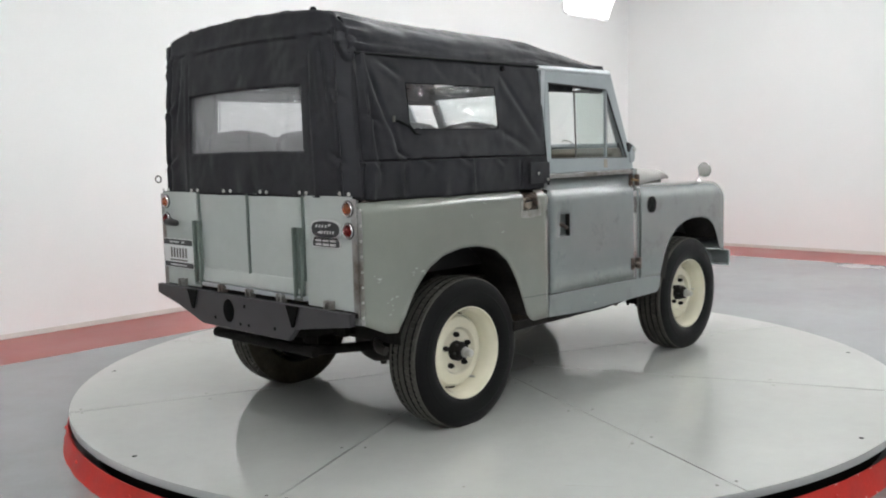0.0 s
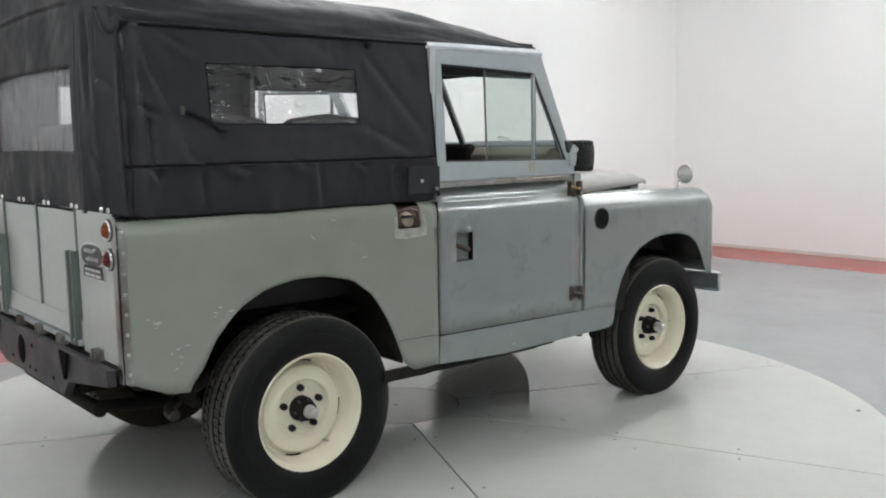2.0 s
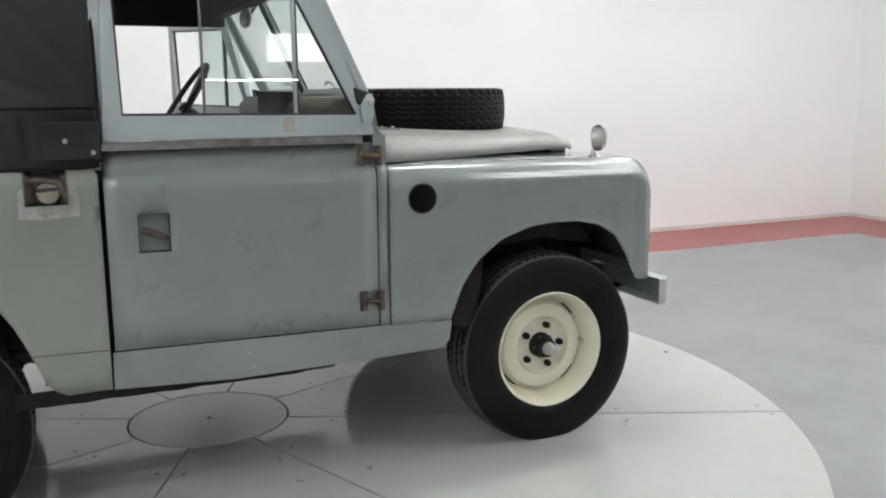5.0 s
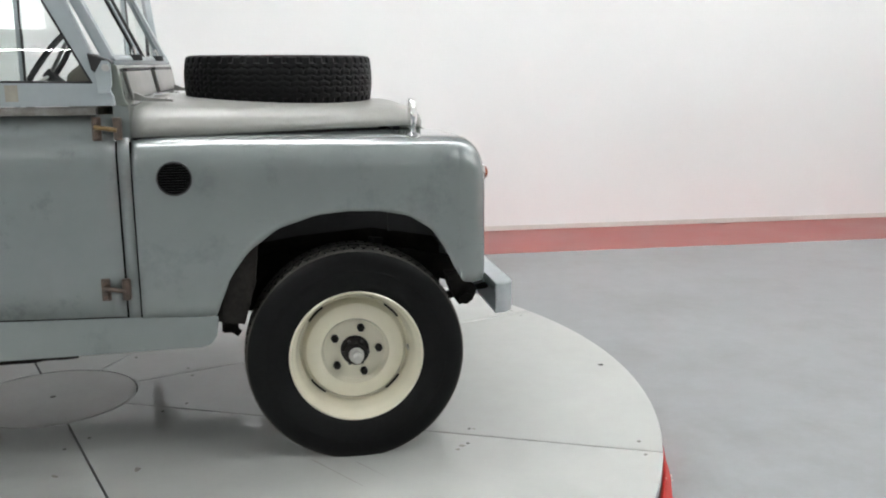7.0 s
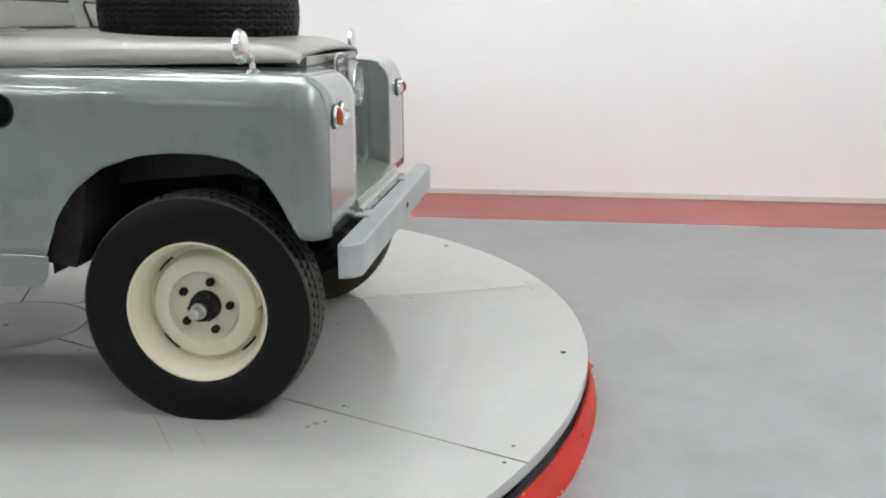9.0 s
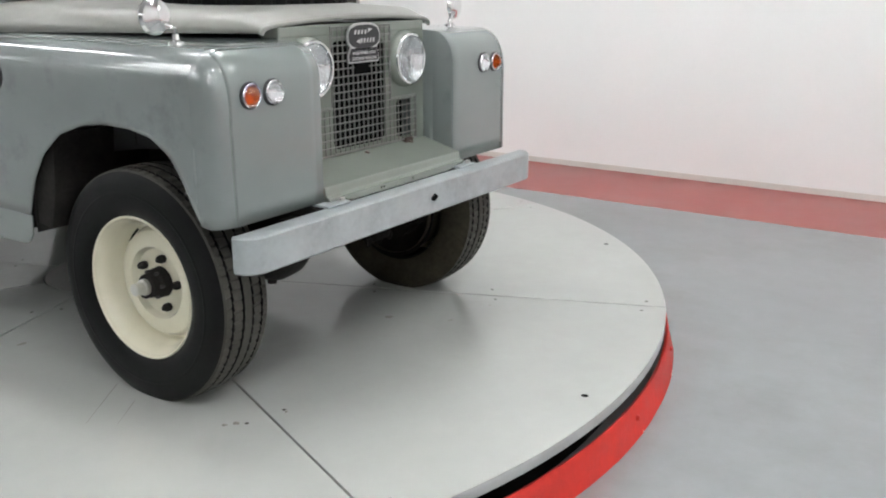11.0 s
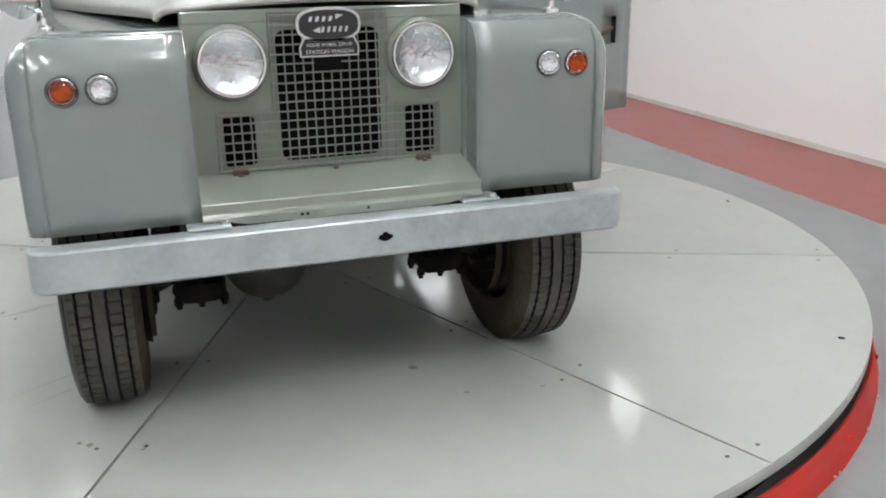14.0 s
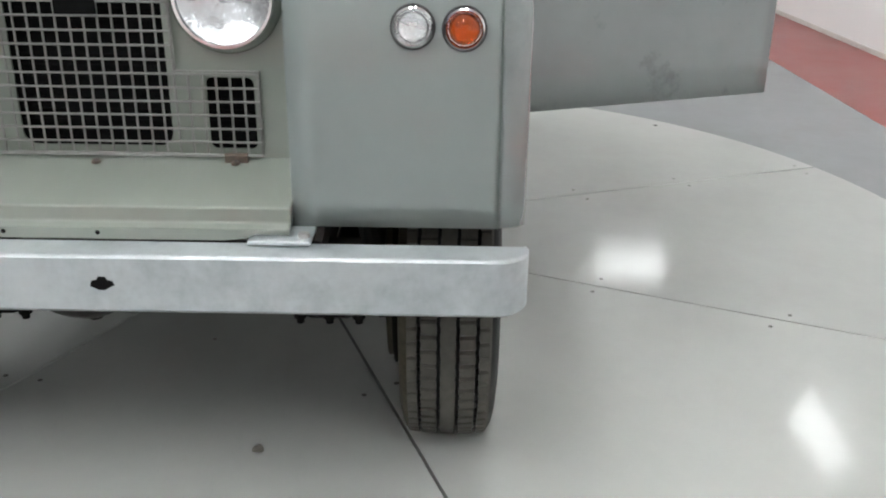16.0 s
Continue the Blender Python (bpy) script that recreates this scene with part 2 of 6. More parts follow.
def box(x0, x1, y0, y1, z0, z1, bm=None):
    bm = bm or bmesh.new()
    v = [bm.verts.new((x, y, z)) for x in (x0, x1) for y in (y0, y1) for z in (z0, z1)]
    for q in ((0, 1, 3, 2), (4, 6, 7, 5), (0, 4, 5, 1), (2, 3, 7, 6), (0, 2, 6, 4), (1, 5, 7, 3)):
        bm.faces.new([v[i] for i in q])
    return bm


def prism(pts, axis, a, b, bm=None):
    """A flat outline, in the two other axes, made a plate from a to b along the axis."""
    bm = bm or bmesh.new()

    def put(p, c):
        p = list(p)
        p.insert(axis, c)
        return bm.verts.new(p)
    lo, hi = [put(p, a) for p in pts], [put(p, b) for p in pts]
    n = len(pts)
    for i in range(n):
        bm.faces.new((lo[i], lo[(i + 1) % n], hi[(i + 1) % n], hi[i]))
    bm.faces.new(lo[::-1])
    bm.faces.new(hi)
    bmesh.ops.recalc_face_normals(bm, faces=bm.faces)
    return bm


def tube(pts, r, seg=10, bm=None, cap=True):
    bm = bm or bmesh.new()
    pts = [Vector(p) for p in pts]
    rings, side = [], None
    for i, p in enumerate(pts):
        d = (pts[min(i + 1, len(pts) - 1)] - pts[max(i - 1, 0)]).normalized()
        if side is None:
            side = d.orthogonal().normalized()
        side = (side - d * side.dot(d)).normalized()
        up = d.cross(side)
        rr = r[i] if isinstance(r, (list, tuple)) else r
        rings.append([bm.verts.new(p + rr * (math.cos(a) * side + math.sin(a) * up)) for a in (2 * math.pi * k / seg for k in range(seg))])
    for a, b in zip(rings, rings[1:]):
        for k in range(seg):
            bm.faces.new((a[k], a[(k + 1) % seg], b[(k + 1) % seg], b[k]))
    if cap:
        bm.faces.new(rings[0][::-1])
        bm.faces.new(rings[-1])
    return bm


def lathe(profile, seg=48, axis="y", bm=None, wob=None):
    """Turns rows of (radius, along) round an axis through the origin; wob(i, k, r, a) may shift each."""
    bm = bm or bmesh.new()
    rings = []
    for i, (r, a) in enumerate(profile):
        ring = []
        for k in range(seg):
            t = 2 * math.pi * k / seg
            rr, aa = wob(i, k, r, a) if wob else (r, a)
            c, s = rr * math.cos(t), rr * math.sin(t)
            ring.append(bm.verts.new({"y": (c, aa, s), "z": (c, s, aa), "x": (aa, c, s)}[axis]))
        rings.append(ring)
    for a, b in zip(rings, rings[1:]):
        for k in range(seg):
            bm.faces.new((a[k], a[(k + 1) % seg], b[(k + 1) % seg], b[k]))
    bmesh.ops.remove_doubles(bm, verts=bm.verts, dist=1e-6)
    bmesh.ops.recalc_face_normals(bm, faces=bm.faces)
    return bm


def sheet(us, vs, fn, skip=None, bm=None):
    bm = bm or bmesh.new()
    g = [[bm.verts.new(fn(u, v)) for v in vs] for u in us]
    for i in range(len(us) - 1):
        for j in range(len(vs) - 1):
            if skip and skip((us[i] + us[i + 1]) / 2, (vs[j] + vs[j + 1]) / 2):
                continue
            bm.faces.new((g[i][j], g[i + 1][j], g[i + 1][j + 1], g[i][j + 1]))
    loose = [v for v in bm.verts if not v.link_faces]
    bmesh.ops.delete(bm, geom=loose, context="VERTS")
    return bm


def mirrored(bm):
    for v in bm.verts:
        v.co.y = -v.co.y
    bmesh.ops.reverse_faces(bm, faces=bm.faces)
    return bm


def moved(bm, m):
    bmesh.ops.transform(bm, matrix=m, verts=bm.verts)
    return bm


def span(a, b, n):
    return [a + (b - a) * i / n for i in range(n + 1)]


def lerp_rows(rows, x):
    """Straight lines through rows of (x, y)."""
    return float(np.interp(x, [r[0] for r in rows], [r[1] for r in rows]))


def knots(pts, n):
    """A smooth open line through the points, n steps between each two."""
    pts = [Vector(p) for p in pts]
    out = []
    for i in range(len(pts) - 1):
        p0, p1, p2, p3 = pts[max(i - 1, 0)], pts[i], pts[i + 1], pts[min(i + 2, len(pts) - 1)]
        for k in range(n):
            t = k / n
            out.append(0.5 * (2 * p1 + (p2 - p0) * t + (2 * p0 - 5 * p1 + 4 * p2 - p3) * t * t + (3 * p1 - p0 - 3 * p2 + p3) * t ** 3))
    return out + [pts[-1]]


def empty(name, at=(0, 0, 0)):
    ob = new(name)
    ob.matrix_basis = pose(*at)
    return ob


# ---- the room ----
FLOOR_Z, CEIL_Z = -0.180, 4.7
ROOM_TURN = pose(0, 0, 0, 0, 0, -0.74)
X0, X1, Y0, Y1 = -8.3, 9.35, -22.0, 4.33
STRIP = 1.01


def room_part(name, bm, material, label, category, **kw):
    ob = part(name, bm, material, smooth=False, at=ROOM_TURN, **kw)
    return tagged(ob, label, category, kind="structure")


room_part("floor", box(X0, X1 - STRIP, Y0, Y1 - STRIP, FLOOR_Z - 0.1, FLOOR_Z), M_FLOOR, "worn glossy grey epoxy floor of the showroom", "floor")
bm = box(X0, X1, Y1 - STRIP, Y1, FLOOR_Z - 0.1, FLOOR_Z + 0.0005)
box(X1 - STRIP, X1, Y0, Y1 - STRIP, FLOOR_Z - 0.1, FLOOR_Z + 0.0005, bm)
room_part("floor_border", bm, M_STRIP, "faded red painted border strip along the walls", "floor border")
room_part("wall_north", box(X0 - 0.2, X1 + 0.2, Y1, Y1 + 0.2, FLOOR_Z - 0.1, CEIL_Z), M_WALL, "plain white painted showroom wall", "wall")
room_part("wall_east", box(X1, X1 + 0.2, Y0, Y1, FLOOR_Z - 0.1, CEIL_Z), M_WALL, "plain white painted showroom end wall", "wall")
# unseen wall; its dark colour keeps reflections and bounce dim
room_part("wall_south", box(X0 - 0.2, X1 + 0.2, Y0 - 0.2, Y0, FLOOR_Z - 0.1, CEIL_Z), M_FARWALL, "unseen far wall, darkened for the dim hall", "wall")
room_part("wall_west", box(X0 - 0.2, X0, Y0, Y1, FLOOR_Z - 0.1, CEIL_Z), M_WALL, "plain white far end wall", "wall")
room_part("ceiling", box(X0 - 0.2, X1 + 0.2, Y0 - 0.2, Y1 + 0.2, CEIL_Z, CEIL_Z + 0.2), M_CEIL, "plain white ceiling over the showroom", "ceiling")
bm = box(X0, X1 - 0.012, Y1 - 0.012, Y1 - 0.001, FLOOR_Z + 0.002, FLOOR_Z + 0.045)
box(X1 - 0.012, X1 - 0.001, Y0, Y1 - 0.013, FLOOR_Z + 0.002, FLOOR_Z + 0.045, bm)
room_part("baseboard", bm, M_TRIM, "low cream skirting strip at the foot of the walls", "baseboard")

# ---- bank lights hung round the turntable, some unseen and added ----
TILT, LIGHT_Z = 24, 3.07


def make_bank_light():
    """A tilted bank of tubes behind a diffuser, facing -y."""
    ob = empty("bank_light")
    part("housing", prism([(-0.02, -0.19), (0.0, -0.19), (0.0, -0.175), (0.05, -0.175), (0.10, -0.09), (0.10, 0.09), (0.05, 0.175), (0.0, 0.175), (0.0, 0.19), (-0.02, 0.19), (-0.02, 0.20), (0.06, 0.19), (0.115, 0.10), (0.115, -0.10), (0.06, -0.19), (-0.02, -0.20)], 0, -0.43, 0.43), M_WHITE, ob, "white sheet-metal housing", smooth=False)
    part("diffuser", box(-0.41, 0.41, -0.004, 0.0, -0.17, 0.17), M_LAMP, ob, "glowing white diffuser", smooth=False)
    c_, s_ = math.cos(radians(TILT)), math.sin(radians(TILT))
    reach = CEIL_Z - LIGHT_Z - 0.05
    for x in (-0.3, 0.3):
        part("hanger", tube([(x, 0.10, 0.0), (x, 0.10 + reach * s_, reach * c_)], 0.006, 6), M_STEEL, ob)
    return tagged(ob, "white hanging fluorescent bank light, switched on, some added as fill", "bank light", group="bank lights")


# the last four are unseen lamps, added to brighten walls and car
spots = [(6.08, 2.60, 0), (-2.39, 3.78, 0), (-5.96, 2.84, 90), (-6.2, -5.0, 90), (8.2, -1.5, -90), (8.2, -5.5, -90), (3.6, -9.0, 180), (-1.0, -9.0, 180)]
first = make_bank_light()
first.matrix_basis = pose(spots[0][0], spots[0][1], LIGHT_Z, TILT, 0, spots[0][2])
for x, y, turn_ in spots[1:]:
    copy_thing(first, pose(x, y, LIGHT_Z, TILT, 0, turn_))

# ---- ceiling strips, mostly unseen and added for fill ----


def make_ceiling_strip():
    ob = empty("ceiling_light")
    part("housing", prism([(-0.16, -0.02), (-0.06, 0.06), (0.06, 0.06), (0.16, -0.02), (0.157, -0.024), (0.05, 0.045), (-0.05, 0.045), (-0.157, -0.024)], 0, -1.2, 1.2), M_WHITE, ob, "white reflector trough", smooth=False)
    for y in (-0.06, 0.06):
        part("tube", tube([(-1.18, y, 0.0), (1.18, y, 0.0)], 0.019, 6), M_TUBE, ob, "glowing fluorescent tube")
    for x in (-0.9, 0.9):
        part("hanger", tube([(x, 0, 0.06), (x, 0, CEIL_Z - STRIP_Z)], 0.005, 6), M_STEEL, ob)
    return tagged(ob, "white twin-tube fluorescent ceiling strip, switched on, mostly added as fill", "ceiling light", group="ceiling lights")


STRIP_Z = 4.45
strip = make_ceiling_strip()
# the far row shows mirrored in the glass; nearer rows are added fill
places = [(x, y) for y in (-1.6, -4.8, -20.4) for x in (-6.2, -3.2, -0.2, 2.8, 5.8)]
places = [p for p in places if p not in ((-6.2, -4.8), (-0.2, -4.8), (2.8, -4.8), (-6.2, -1.6), (-0.2, -1.6), (2.8, -1.6))]
# more unseen strips, put where car and walls came out too dim
places += [(-7.0, -0.4), (-6.4, -7.6), (-3.4, -7.6), (-1.6, -3.6), (-2.0, -5.6), (0.3, -0.4), (2.6, 0.0), (5.4, -0.1), (1.6, 1.1), (7.9, -3.2), (5.4, -3.2), (6.6, 1.8)]
strip.matrix_basis = ROOM_TURN @ pose(*places[0], STRIP_Z)
for x, y in places[1:]:
    copy_thing(strip, ROOM_TURN @ pose(x, y, STRIP_Z))

# ---- the turntable ----
TT = Vector((1.038, 0.056, 0))
TR = 2.44
TABLE_TURN = -1.2
table = empty("turntable")
table.matrix_basis = pose(TT.x, TT.y, FLOOR_Z, 0, 0, TABLE_TURN)
tagged(table, "round white vehicle turntable with a bright red skirt", "turntable")
up = -FLOOR_Z
prof = [(TR + 0.002, up - 0.076), (TR + 0.012, up - 0.070), (TR + 0.017, up - 0.080), (TR + 0.024, up - 0.115), (TR + 0.036, 0.012), (TR + 0.042, 0.0), (TR + 0.008, 0.0), (TR + 0.002, up - 0.076)]
part("skirt", lathe(prof, 160, "z", wob=lambda i, k, r, a: (r + 0.004 * noise.noise((k * 0.9, i * 3.1, 0)), a)), M_RED, table, "bright red painted steel skirt ring")
part("bearing_core", lathe([(0.0, up - 0.05), (TR - 0.10, up - 0.05), (TR - 0.10, 0.0)], 96, "z"), M_BLACKGAP, table)
part("edge_band", lathe([(TR - 0.05, up - 0.012), (TR, up - 0.003), (TR + 0.002, up - 0.006), (TR + 0.002, up - 0.034), (TR - 0.05, up - 0.036), (TR - 0.05, up - 0.012)], 160, "z"), M_EDGE, table, "grey metal edge band")
GAP = 0.0040
HUB = 0.325


def wedge():
    bm = bmesh.new()
    n = 20
    top, low = [], []
    for r, back in ((HUB + 0.007, False), (TR, True)):
        d = GAP / r
        ang = span(-math.pi / 8 + d, math.pi / 8 - d, n)
        for a in (ang[::-1] if back else ang):
            top.append(bm.verts.new((r * math.cos(a), r * math.sin(a), 0)))
            low.append(bm.verts.new((r * math.cos(a), r * math.sin(a), -0.03)))
    top_in, top_out = top[:n + 1], top[n + 1:][::-1]
    for i in range(n):
        bm.faces.new((top_in[i], top_out[i], top_out[i + 1], top_in[i + 1]))
    m = len(top)
    for i in range(m):
        bm.faces.new((top[i], low[i], low[(i + 1) % m], top[(i + 1) % m]))
    return bm


first_wedge = part("top_panel", wedge(), M_PANEL, table, smooth=False, at=pose(0, 0, up))
for i in range(1, 8):
    ob = new("top_panel", first_wedge.data)
    ob.parent = table
    ob.matrix_basis = pose(0, 0, up, 0, 0, 45 * i)
part("hub_plate", lathe([(0.0, 0.0), (HUB - 0.001, 0.0), (HUB, -0.002), (HUB, -0.03)], 64, "z"), M_HUBPLATE, table, at=pose(0, 0, up))
part("pivot_cap", lathe([(0.0, 0.002), (0.010, 0.002), (0.012, 0.0)], 16, "z"), M_SCREW, table, at=pose(0, 0, up))
screw = None
rng = random.Random(5)
for i in range(8):
    a0 = math.pi / 8 + i * math.pi / 4
    for r, off in ((0.55, 0.05), (1.20, 0.055), (1.74, 0.062), (2.36, 0.055)):
        for s in (-1, 1):
            a = a0 + s * off / r + rng.uniform(-0.01, 0.01)
            rr = r + rng.uniform(-0.03, 0.03)
            m = pose(rr * math.cos(a), rr * math.sin(a), up)
            if screw is None:
                screw = part("screw", lathe([(0.0, 0.0012), (0.006, 0.001), (0.007, 0.0)], 10, "z"), M_SCREW, table, at=m)
            else:
                ob = new("screw", screw.data)
                ob.parent = table
                ob.matrix_basis = m
lift = None
for i in range(8):
    a = i * math.pi / 4
    m = pose(2.347 * math.cos(a), 2.347 * math.sin(a), up, 0, 0, math.degrees(a))
    if lift is None:
        lift = part("lifting_eye", lathe([(0.0, 0.0012), (0.009, 0.0012), (0.012, 0.0)], 14, "z"), M_BLACKGAP, table, at=m)
    else:
        ob = new("lifting_eye", lift.data)
        ob.parent = table
        ob.matrix_basis = m


# oil drips and scuffs on the platform
def blot(r_, seed, stretch=1.0):
    bm = bmesh.new()
    ring = []
    for k in range(14):
        a = 2 * math.pi * k / 14
        q = r_ * (0.75 + 0.6 * noise.noise((math.cos(a) * 1.3, math.sin(a) * 1.3, seed)))
        ring.append(bm.verts.new((q * stretch * math.cos(a), q * math.sin(a), 0.0007)))
    bm.faces.new(ring)
    return bm


for i, (x, y, r_) in enumerate(((2.438, 0.235, 0.022), (2.659, 0.339, 0.011), (2.702, 0.573, 0.009), (2.666, -0.600, 0.010), (2.592, -0.738, 0.014), (2.572, -0.765, 0.012), (1.914, 0.009, 0.009), (1.479, -0.721, 0.020), (1.218, -0.724, 0.018), (1.40, -1.22, 0.012), (0.62, -1.45, 0.009), (-0.62, -1.30, 0.010))):
    part("oil_spot", blot(r_ * 0.7, i * 3.7, 1.5), M_SPOT, table, "small dark oil drip stain" if i == 0 else "", smooth=False, at=pose(0, 0, 0, 0, 0, -TABLE_TURN) @ pose(x - TT.x, y - TT.y, up, 0, 0, 40 * i))


def scratch(a, b, w_):
    d = (Vector(b) - Vector(a)).normalized()
    n_ = Vector((-d.y, d.x)) * w_ / 2
    bm = bmesh.new()
    bm.faces.new([bm.verts.new((p.x, p.y, 0.0006)) for p in (Vector(a) + n_, Vector(a) - n_, Vector(b) - n_ * 0.3, Vector(b) + n_ * 0.3)])
    return bm


for a, b, w_ in (((2.06, -0.752), (2.217, -0.985), 0.0035), ((2.21, -0.80), (2.30, -0.935), 0.0025), ((0.2, -1.55), (0.55, -1.42), 0.002), ((-0.35, -1.6), (-0.22, -1.78), 0.002)):
    part("scratch", scratch(a, b, w_), M_SPOT, table, smooth=False, at=pose(0, 0, 0, 0, 0, -TABLE_TURN) @ pose(-TT.x, -TT.y, up))

bolt = None
for i in range(24):
    a = math.radians(15 * i + 4)
    m = pose((TR + 0.025) * math.cos(a), (TR + 0.025) * math.sin(a), up - 0.118, 0, 82, math.degrees(a))
    if bolt is None:
        bolt = part("skirt_bolt", lathe([(0.0, 0.010), (0.007, 0.009), (0.010, 0.004), (0.012, 0.0)], 10, "z"), M_RED, table, at=m)
    else:
        ob = new("skirt_bolt", bolt.data)
        ob.parent = table
        ob.matrix_basis = m

# paint chipped off the skirt's foot and dents along its lip
chip_rng = random.Random(11)
for i in range(30):
    a = math.radians(chip_rng.uniform(-130, 60))
    low_ = chip_rng.random() < 0.7
    z_ = chip_rng.uniform(0.006, 0.018) if low_ else up - 0.072
    out_ = (TR + 0.0425) if low_ else (TR + 0.0125)
    w_, h_ = chip_rng.uniform(0.003, 0.013), chip_rng.uniform(0.002, 0.0045)
    ring = [(w_ * math.cos(q) * (0.7 + 0.5 * noise.noise((q, i, 0))), h_ * math.sin(q)) for q in span(0, 2 * math.pi, 9)[:-1]]
    part("paint_chip", prism(ring, 0, 0.0, 0.003), M_CHIP, table, "pale chipped paint" if i == 0 else "", smooth=False, at=pose(out_ * math.cos(a), out_ * math.sin(a), z_, 0, -14, math.degrees(a)))

# ---- the vehicle ----
RIDE = 0.016       # height of the body over its drawn level
car = empty("off_road_vehicle", (0, 0, RIDE))
tagged(car, "old grey short-wheelbase off-road vehicle with a black canvas top", "vehicle")
W = 0.80           # half width of the body sides
AXLE_F, WHEEL_R = 2.225, 0.372
REAR_ARCH = [(-0.475, 0.56), (-0.44, 0.60), (-0.38, 0.705), (-0.29, 0.797), (-0.19, 0.848), (-0.06, 0.872), (0.06, 0.870), (0.19, 0.840), (0.285, 0.770), (0.35, 0.67), (0.395, 0.575), (0.43, 0.478), (0.46, 0.448), (0.49, 0.434)]
FRONT_ARCH = [(1.735, 0.437), (1.755, 0.47), (1.775, 0.53), (1.825, 0.655), (1.885, 0.735), (1.98, 0.806), (2.10, 0.845), (2.20, 0.855), (2.31, 0.852), (2.40, 0.834), (2.475, 0.788), (2.525, 0.715), (2.56, 0.64), (2.585, 0.603)]


def dense(a, b, n, extra=()):
    return sorted(set([round(x, 4) for x in span(a, b, n)] + [e for e in extra if a <= e <= b]))


def side_section(v, lo, top, inner, sharp=0.05):
    """The outline of a side panel, v 0..1 up its flat, 1..2 round its shoulder, 2..3 over its top."""
    if v <= 1:
        return W, lo + (top - sharp - lo) * v
    if v <= 2:
        a = (v - 1) * math.pi / 2
        return W - sharp + sharp * math.cos(a), top - sharp + sharp * math.sin(a)
    return (W - sharp) + (inner - (W - sharp)) * (v - 2), top


SIDE_V = span(0, 1, 10) + span(1, 2, 7)[1:] + [2.5, 3.0]

# rear tub sides
TUB_LOW = [(-0.70, 0.60), (-0.56, 0.54), (-0.48, 0.532), (-0.475, 0.56)] + REAR_ARCH[1:] + [(0.62, 0.436)]
FILLER = (0.415, 0.530, 1.022, 1.10)


def tub_point(x, v):
    y, z = side_section(v, lerp_rows(TUB_LOW, x), 1.122, 0.66, 0.052)
    dent = 0.0016 * noise.noise((x * 9, z * 9, 4)) * (1.0 if x < -0.4 and z < 0.85 else 0.25)
    return (x, -y - dent * (v < 1.9), z)


tub_v = sorted(SIDE_V + [0.9])


def tub_bm(hole):
    xs = dense(-0.70, 0.617, 50, (-0.475, 0.415, 0.530, 0.49))
    # rows at the height of the filler pocket
    def skip(x, v):
        if not hole:
            return False
        y, z = side_section(v, lerp_rows(TUB_LOW, x), 1.122, 0.66, 0.052)
        return FILLER[0] < x < FILLER[1] and z > FILLER[2] and v < 2.3
    return sheet(xs, tub_v, tub_point, skip)


for s, label in ((-1, "olive-grey tub side panel"), (1, "")):
    bm = tub_bm(s < 0)
    part("tub_side", bm if s < 0 else mirrored(bm), M_TUB, car, label, solid=0.004)
# sill panel split line and lower tub corner
part("tub_floor", box(-0.70, 0.60, -0.55, 0.55, 0.655, 0.67), M_UNDER, car, smooth=False)
for s in (-1, 1):
    bm = box(-0.46, 0.40, -0.40, -0.555, 0.735, 0.90)
    bm2 = bm if s < 0 else mirrored(bm)
    part("wheel_box", bm2, M_BLACK, car, "black wheel box", smooth=False)

# scuffs and chipped paint on the tub and the sill
scuff_rng = random.Random(21)
for x, z, n_ in ((-0.55, 0.66, 7), (-0.60, 0.80, 4), (-0.34, 0.79, 5), (0.05, 1.06, 2), (0.20, 0.93, 2), (1.05, 0.475, 2)):
    for i in range(n_):
        xx, zz = x + scuff_rng.gauss(0, 0.035), z + scuff_rng.gauss(0, 0.022)
        long_, wide_ = scuff_rng.uniform(0.003, 0.014), scuff_rng.uniform(0.0012, 0.0035)
        ring = [(long_ * math.cos(q), wide_ * math.sin(q) * (1 + 0.5 * noise.noise((q, i, x)))) for q in span(0, 2 * math.pi, 8)[:-1]]
        part("paint_scuff", prism(ring, 1, -0.0005, 0.0012), M_SCUFF, car, "pale scuff in the paint" if i == 0 else "", smooth=False, at=pose(xx, -W - 0.0032, zz, 0, scuff_rng.uniform(-50, 50), 0))

# fuel filler pocket
pocket = part("filler_pocket", sheet(span(0.415, 0.530, 6), span(0, 1, 6), lambda x, v: (x, -0.795 + 0.075 * max(0.0, math.sin(math.pi * (x - 0.415) / 0.115)) ** 0.5 * (0.35 + 0.65 * v), 1.02 + 0.085 * v)), M_RUST, car, "rust-brown fuel filler recess", solid=0.003)
cap_ = part("filler_cap", lathe([(0.0, -0.014), (0.022, -0.013), (0.030, -0.009), (0.033, -0.002), (0.033, 0.010), (0.028, 0.02)], 24, "y"), M_CAP, pocket, "worn tan filler cap", at=pose(0.478, -0.775, 1.050, -14))
part("cap_lever", prism([(-0.032, 0.004), (0.032, 0.008), (0.034, 0.016), (-0.030, 0.014)], 1, -0.020, -0.013), M_BLACK, cap_, "dark cap lever", smooth=False)
part("filler_surround", prism([(0.396, 0.982), (0.470, 0.976), (0.560, 0.984), (0.562, 1.03), (0.550, 1.072), (0.535, 1.072), (0.534, 1.018), (0.412, 1.018), (0.410, 1.072), (0.396, 1.06)], 1, -W - 0.0033, -W - 0.0012), M_PRIMER, pocket, smooth=False)
part("filler_catch", tube([(0.425, -0.80, 1.09), (0.455, -0.815, 1.098), (0.505, -0.812, 1.085), (0.525, -0.80, 1.04)], 0.008, 8), M_RUST, pocket)

